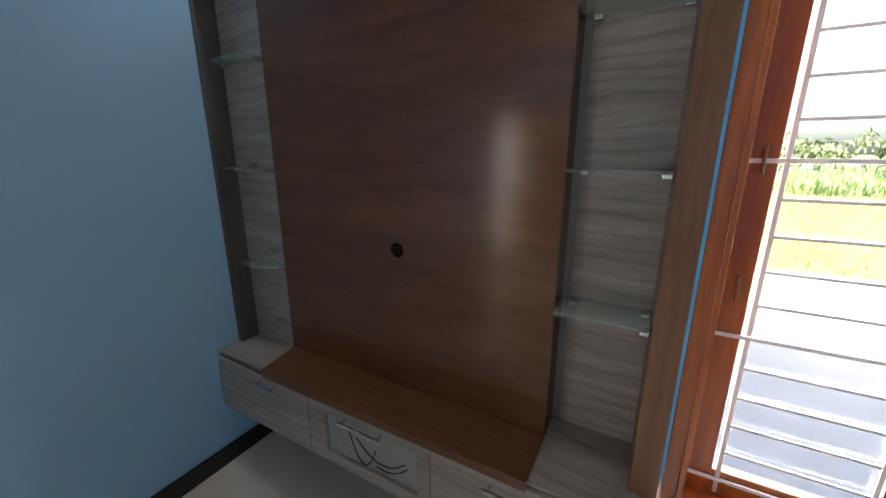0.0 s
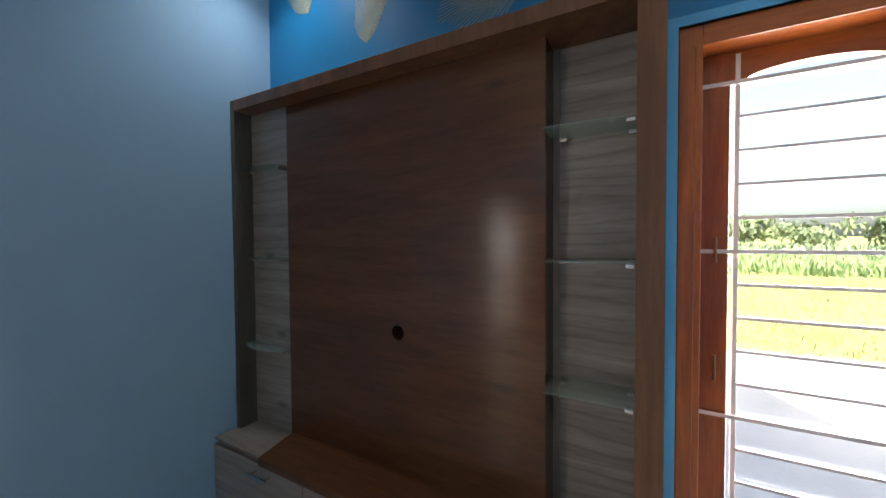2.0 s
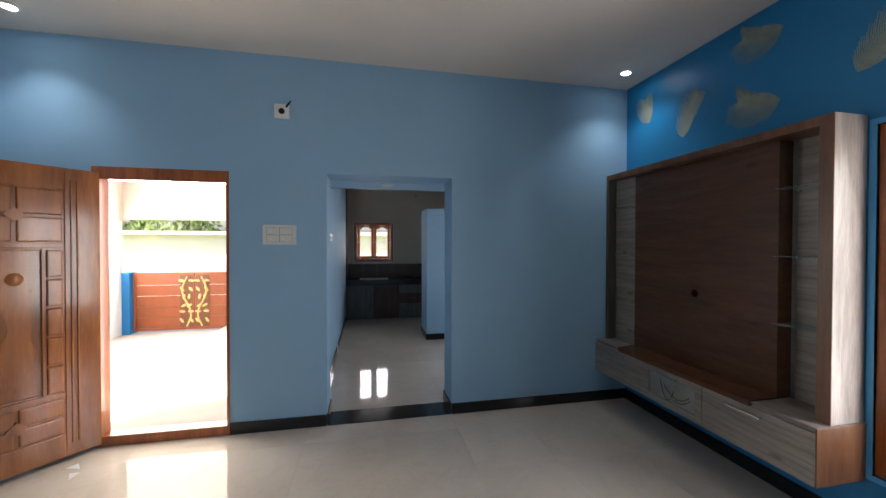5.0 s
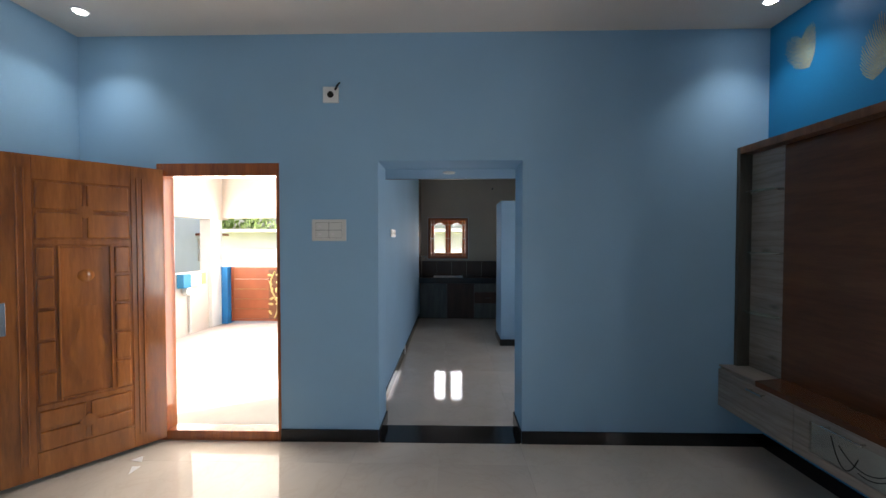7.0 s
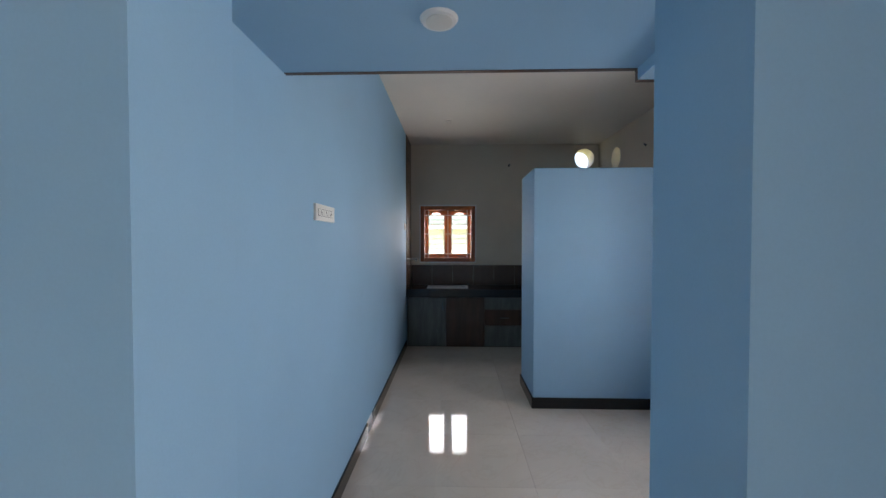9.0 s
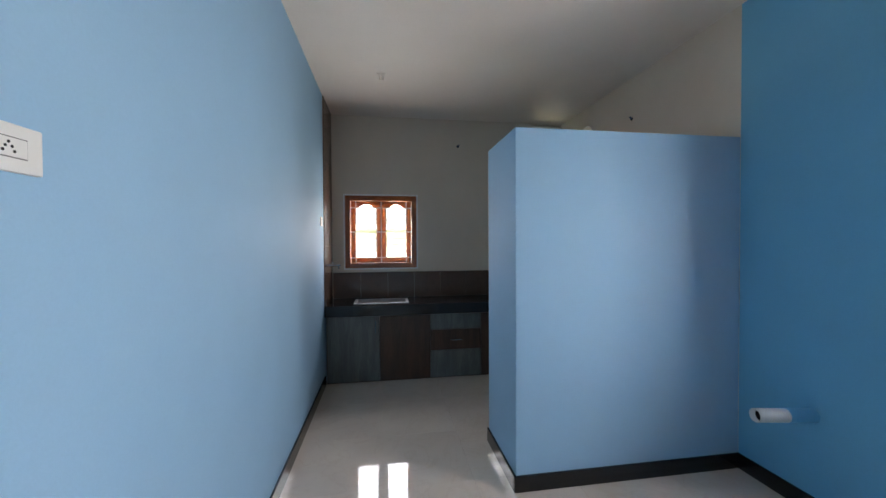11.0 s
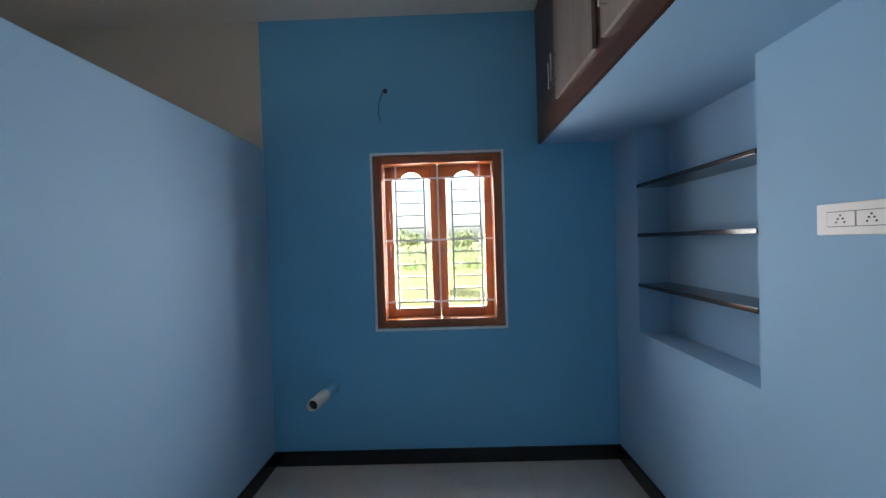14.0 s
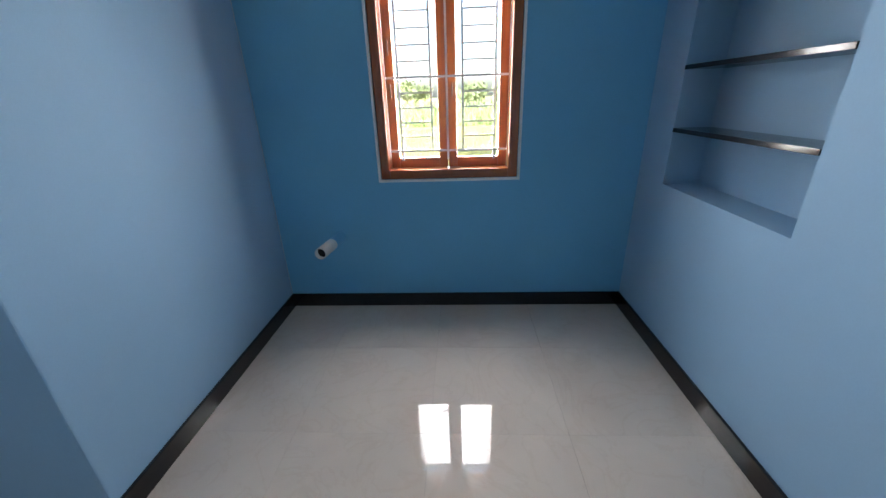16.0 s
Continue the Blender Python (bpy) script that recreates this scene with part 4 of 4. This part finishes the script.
# ---- porch and outdoors ----
M_PORCH = tile_stone("pale_pink_porch_tile", (0.60, 0.53, 0.49), (0.85, 0.78, 0.74), 0.45, 0.12, 3.0)
M_CREAMOUT = plain("cream_exterior_paint", (0.70, 0.60, 0.52), 0.75, 0.08, 1.0, 60.0, 0.25)
M_WALLOUT = plain("white_exterior_paint", (0.82, 0.80, 0.77), 0.8, 0.08, 0.8, 60.0, 0.25)
M_POST = plain("blue_gate_post_paint", (0.015, 0.19, 0.47), 0.5, 0.08)
M_GATE = plain("red_brown_gate_paint", (0.28, 0.070, 0.022), 0.45, 0.12, 4.0)
M_GOLD = plain("gold_ornament_paint", (0.60, 0.44, 0.16), 0.4, 0.12, 10.0)
M_STRIP = plain("brown_strip_paint", (0.16, 0.055, 0.02), 0.5, 0.1)
M_METER = plain("blue_meter_box", (0.03, 0.22, 0.42), 0.5, 0.08)
PZ = -0.10
structure("ground", boxes((-2500, 2500, -2500, 2500, -0.62, -0.42)), M_GRASS, "dry yellow-green grass field", "ground")
structure("pavement_north", boxes((-9, 12, YOUT, 7.4, -0.42, -0.30)), M_CONC, "pale concrete apron behind the house", "pavement")
structure("porch_slab", boxes((-5.8, XW - 0.15, -5.65, YKS - 0.23, -0.42, PZ - 0.012)), M_CONC, "concrete base of the tiled porch", "floor")
structure("porch_ceiling", boxes((-5.75, XW - 0.15, -5.60, YKS - 0.23, 2.78, 2.95)), M_CREAMOUT, "cream plastered porch ceiling", "ceiling")
structure("porch_beam_south", boxes((-5.75, XWK, -5.60, -5.38, 1.93, 2.78)), M_CREAMOUT, "cream plastered porch beam", "beam")
structure("porch_beam_west", boxes((-5.75, -5.55, -5.38, YKS - 0.23, 1.97, 2.78)), M_CREAMOUT, "cream plastered porch beam", "beam")
structure("porch_pillar", boxes((-5.55, -5.22, -5.60, -5.38, PZ, 1.93), bev=0.01), M_WALLOUT, "white painted porch pillar", "pillar")
structure("porch_pillar_b", boxes((-3.35, -3.12, -5.60, -5.38, PZ, 1.93), bev=0.01), M_WALLOUT, "white painted porch pillar", "pillar")
structure("compound_wall", boxes((-5.22, -3.35, -5.58, -5.45, PZ, 0.97), (-3.12, 3.0, -5.58, -5.45, -0.42, 0.97)), M_CREAMOUT, "low cream compound wall beside the porch", "wall")
mb = thing("meter_box", pose(-4.70, -5.45, 0.80, 0, 0, 180), "blue and white electricity meter box on the compound wall", "meter box")
part("case", boxes((-0.28, -0.10, -0.12, 0, -0.07, 0.16), bev=0.006), M_METER, mb, "blue painted case")
part("cover", boxes((-0.10, 0.18, -0.10, 0, -0.06, 0.14), bev=0.006), M_WALLOUT, mb, "white cover")
part("lid", boxes((0.18, 0.32, -0.09, 0, -0.05, 0.15), bev=0.006), M_GOLD, mb, "tan side cover")
part("conduit", rod(bmesh.new(), (-0.02, -0.03, -0.06), (-0.02, -0.03, -0.86), 0.02, 10), M_PVC, mb, "vertical plastic conduit")
part("meter_dial", rod(bmesh.new(), (-0.12, -0.02, -0.13), (-0.12, -0.10, -0.13), 0.07, 20), M_PVC, mb, "round grey meter")
ps = thing("gate_post", pose(-5.62, -5.43, PZ), "vivid blue painted gate post", "gate post")
part("shaft", boxes((-0.12, 0.12, 0.02, 0.17, 0, 1.08), bev=0.008), M_POST, ps)
part("cap", boxes((-0.13, 0.13, 0.01, 0.18, 1.08, 1.11), bev=0.006), M_POST, ps)
gate = thing("gate", pose(-5.62, -5.25, PZ), "red-brown double gate with gold scroll ornaments", "gate")
for y0, y1 in ((0.0, 0.985), (0.995, 1.98)):
    gl = part("gate_leaf", boxes((-0.02, 0.02, y0, y0 + 0.04, 0.04, 1.10), (-0.02, 0.02, y1 - 0.04, y1, 0.04, 1.10), (-0.02, 0.02, y0 + 0.04, y1 - 0.04, 0.04, 0.08), (-0.02, 0.02, y0 + 0.04, y1 - 0.04, 1.06, 1.10)), M_GATE, gate)
    for k in range(5):
        z0 = 0.085 + k * 0.196
        part("slat", boxes((-0.008, 0.008, y0 + 0.041, y1 - 0.041, z0, z0 + 0.182), (0.006, 0.016, y0 + 0.041, y1 - 0.041, z0 + 0.182, z0 + 0.192)), M_GATE, gl)
    oc = 0.86 if y0 < 0.5 else 1.12
    om = bmesh.new()
    mir = 1 if y0 < 0.5 else -1
    pts = [(0.024, oc + mir * 0.07 * math.sin(u * 6.5), 0.10 + 0.92 * u) for u in [i / 26 for i in range(27)]]
    for p, q in zip(pts, pts[1:]):
        rod(om, p, q, 0.016, 6)
    for u in (0.12, 0.3, 0.42, 0.6, 0.75, 0.92):
        for dy in (-0.06, 0.06):
            bmesh.ops.create_uvsphere(om, u_segments=8, v_segments=6, radius=0.035, matrix=Matrix.LocRotScale((0.024, oc + dy * (1 + 0.4 * math.sin(u * 9)), 0.10 + 0.92 * u), Euler((u * 5, 0, 0)), (0.3, 0.7, 1.5)))
    part("ornament", om, M_GOLD, gl, "gold painted scroll ornament", smooth=True)
    part("backing", boxes((0.017, 0.021, oc - 0.11, oc + 0.11, 0.09, 1.05)), M_STRIP, gl, "brown ornament strip")

nb = thing("neighbour_house", pose(-9.0, -7.6, -0.42), "white flat-roofed house beyond the compound wall", "house")
part("house_wall", boxes((0, 11, -5, 0, 0, 4.2)), M_WALLOUT, nb)
part("roof", boxes((-0.3, 11.3, -5.3, 0.3, 4.2, 4.4)), M_WALLOUT, nb)
for wx in (0.6, 3.0, 6.4):
    wd = part("window", boxes((wx, wx + 0.36, -0.02, 0.04, 1.40, 2.0), bev=0.01), M_CREAMOUT, nb, "small framed window")
    part("pane", boxes((wx + 0.04, wx + 0.165, 0.04, 0.046, 1.45, 1.95)), M_SEAM, wd)
    part("pane", boxes((wx + 0.195, wx + 0.32, 0.04, 0.046, 1.45, 1.95)), M_SEAM, wd)
    part("sunshade", boxes((wx - 0.35, wx + 0.45, 0.0, 0.40, 2.08, 2.14)), M_GATE, nb, "thin red-brown sunshade")
wb = thing("white_house", pose(-13.5, -13.0, -0.42), "white low house across the lane", "house")
part("house_wall", boxes((-4, 0, 0, 17, 0, 2.3)), M_WALLOUT, wb)
part("roof", boxes((-4.2, 0.3, -0.2, 17.2, 2.3, 2.42)), M_WALLOUT, wb)
part("door", boxes((-0.01, 0.05, 0.9, 1.15, 1.5, 1.95)), M_GATE, wb, "small red-brown shutter")


def tree(x, y, height, spread, seed, leaf_mat, label, clumps, leaves, leaf=0.16):
    rnd = random.Random(seed)
    t = thing("tree", pose(x, y, -0.42), label, "tree")
    tm = bmesh.new()
    tips, h0 = [], height * 0.32
    rod(tm, (0, 0, 0), (0.05, 0.02, h0), 0.035 * height * 0.5, 10, 0.022 * height * 0.5)
    for i in range(clumps):
        a = rnd.uniform(0, 2 * math.pi)
        rr = spread * math.sqrt(rnd.random()) * 0.8
        tip = Vector((rr * math.cos(a), rr * math.sin(a), h0 + (height - h0) * rnd.uniform(0.05, 1.0) * (1 - 0.35 * (rr / spread) ** 2)))
        mid = Vector((tip.x * 0.4, tip.y * 0.4, h0 + (tip.z - h0) * 0.35))
        rod(tm, (0.05, 0.02, h0 * 0.95), mid, 0.010 * height * 0.5, 6, 0.007 * height * 0.5)
        rod(tm, mid, tip, 0.007 * height * 0.5, 5, 0.002 * height)
        tips.append(tip)
    part("trunk", tm, M_BARK, t)
    verts, faces = [], []
    for tip in tips:
        cr = spread * rnd.uniform(0.22, 0.40)
        for _ in range(leaves):
            p = tip + Vector((rnd.gauss(0, 1), rnd.gauss(0, 1), rnd.gauss(0, 0.75))) * cr * 0.5
            q = Euler((rnd.uniform(0, 6.3), rnd.uniform(0, 6.3), rnd.uniform(0, 6.3))).to_matrix()
            s1 = leaf * rnd.uniform(0.6, 1.3)
            k = len(verts)
            verts += [tuple(p + q @ Vector(v)) for v in ((-s1, 0, 0), (0, -s1 * 0.42, 0.0), (s1, 0, s1 * 0.15), (0, s1 * 0.42, 0.0))]
            faces.append((k, k + 1, k + 2, k + 3))
    me = bpy.data.meshes.new("crown")
    me.from_pydata(verts, [], faces)
    me.materials.append(leaf_mat)
    ob = new("crown", me)
    ob.parent = t


tree(-18.0, -10.0, 4.6, 2.4, 11, M_LEAF, "green tree behind the white house", 16, 100, 0.16)
tree(-19.5, -14.0, 4.4, 2.2, 12, M_LEAF, "green tree behind the white house", 16, 100, 0.16)
tree(-0.6, 9.3, 4.9, 0.95, 3, M_LEAF_NEAR, "bright green roadside tree with an open leafy crown", 32, 150, 0.075)
rt = random.Random(8)
for i in range(16):
    tree(-75 + i * 9.0 + rt.uniform(-3, 3), rt.uniform(62, 85), rt.uniform(3.4, 5.2), rt.uniform(3.5, 5.5), 20 + i, M_LEAF_FAR, "distant dark green field tree", 12, 60, 0.55)


def blades(name, x0, x1, y0, y1, count, h, w, material, label, seed):
    rnd = random.Random(seed)
    verts, faces = [], []
    for _ in range(count):
        x, y = rnd.uniform(x0, x1), rnd.uniform(y0, y1)
        a, hh = rnd.uniform(0, math.pi), h * rnd.uniform(0.5, 1.2)
        dx, dy = math.cos(a) * w, math.sin(a) * w
        lx, ly = rnd.uniform(-0.5, 0.5) * hh, rnd.uniform(-0.5, 0.5) * hh
        k = len(verts)
        verts += [(x - dx, y - dy, -0.43), (x + dx, y + dy, -0.43), (x + lx * 0.5 + dx * 0.7, y + ly * 0.5 + dy * 0.7, -0.42 + hh * 0.7), (x + lx, y + ly, -0.42 + hh)]
        faces.append((k, k + 1, k + 2, k + 3))
    me = bpy.data.meshes.new(name)
    me.from_pydata(verts, [], faces)
    me.materials.append(material)
    tagged(new(name, me), label, "vegetation", kind="stuff")


M_CROP = plain("crop_green", (0.19, 0.26, 0.09), 0.7, 0.3, 0.8, 10.0, 0.0)
M_DRY = plain("dry_grass_blade", (0.30, 0.28, 0.09), 0.8, 0.3, 0.6, 10.0, 0.0)
blades("crop", -45, 45, 24, 40, 22000, 0.75, 0.06, M_CROP, "tall green crop in the field", 5)
blades("grass", -14, 14, 7.5, 22, 16000, 0.12, 0.012, M_DRY, "dry short grass beyond the concrete", 6)
blades("bushes", -60, 60, 44, 60, 9000, 1.1, 0.30, M_LEAF_FAR, "green scrub across the field", 7)

# ---- floor and porch tiles ----
shared = {}


def lay_tiles(parent, x0, x1, y0, y1, size, z, material, gap=0.0012, ox=0.0, oy=0.0):
    gx = [x0] + [v for v in (ox + size * k for k in range(-30, 30)) if x0 + 0.02 < v < x1 - 0.02] + [x1]
    gy = [y0] + [v for v in (oy + size * k for k in range(-30, 30)) if y0 + 0.02 < v < y1 - 0.02] + [y1]
    for a, b in zip(gx, gx[1:]):
        for c, d in zip(gy, gy[1:]):
            key = (round(b - a, 3), round(d - c, 3), material.name)
            if key not in shared:
                w, h = (b - a) / 2 - gap, (d - c) / 2 - gap
                bm = boxes((-w, w, -h, h, -0.012, 0.0))
                bmesh.ops.recalc_face_normals(bm, faces=bm.faces[:])
                shared[key] = bpy.data.meshes.new("tile")
                bm.to_mesh(shared[key])
                bm.free()
                shared[key].materials.append(material)
            ob = new("tile", shared[key])
            ob.parent = parent
            ob.location = ((a + b) / 2, (c + d) / 2, z)


FLOOR = bpy.data.objects["floor"]
lay_tiles(FLOOR, XW - 0.13, XE, YS, YN, 0.6, 0.0, M_TILE, 0.0004, -0.9, -0.4)
lay_tiles(FLOOR, XK, XW - 0.13, YKS, YND, 0.6, 0.0, M_TILE, 0.0004, -0.9, -0.4)
lay_tiles(bpy.data.objects["porch_slab"], -5.8, XWK, -5.45, YKS - 0.23, 0.6, PZ, M_PORCH, 0.003)
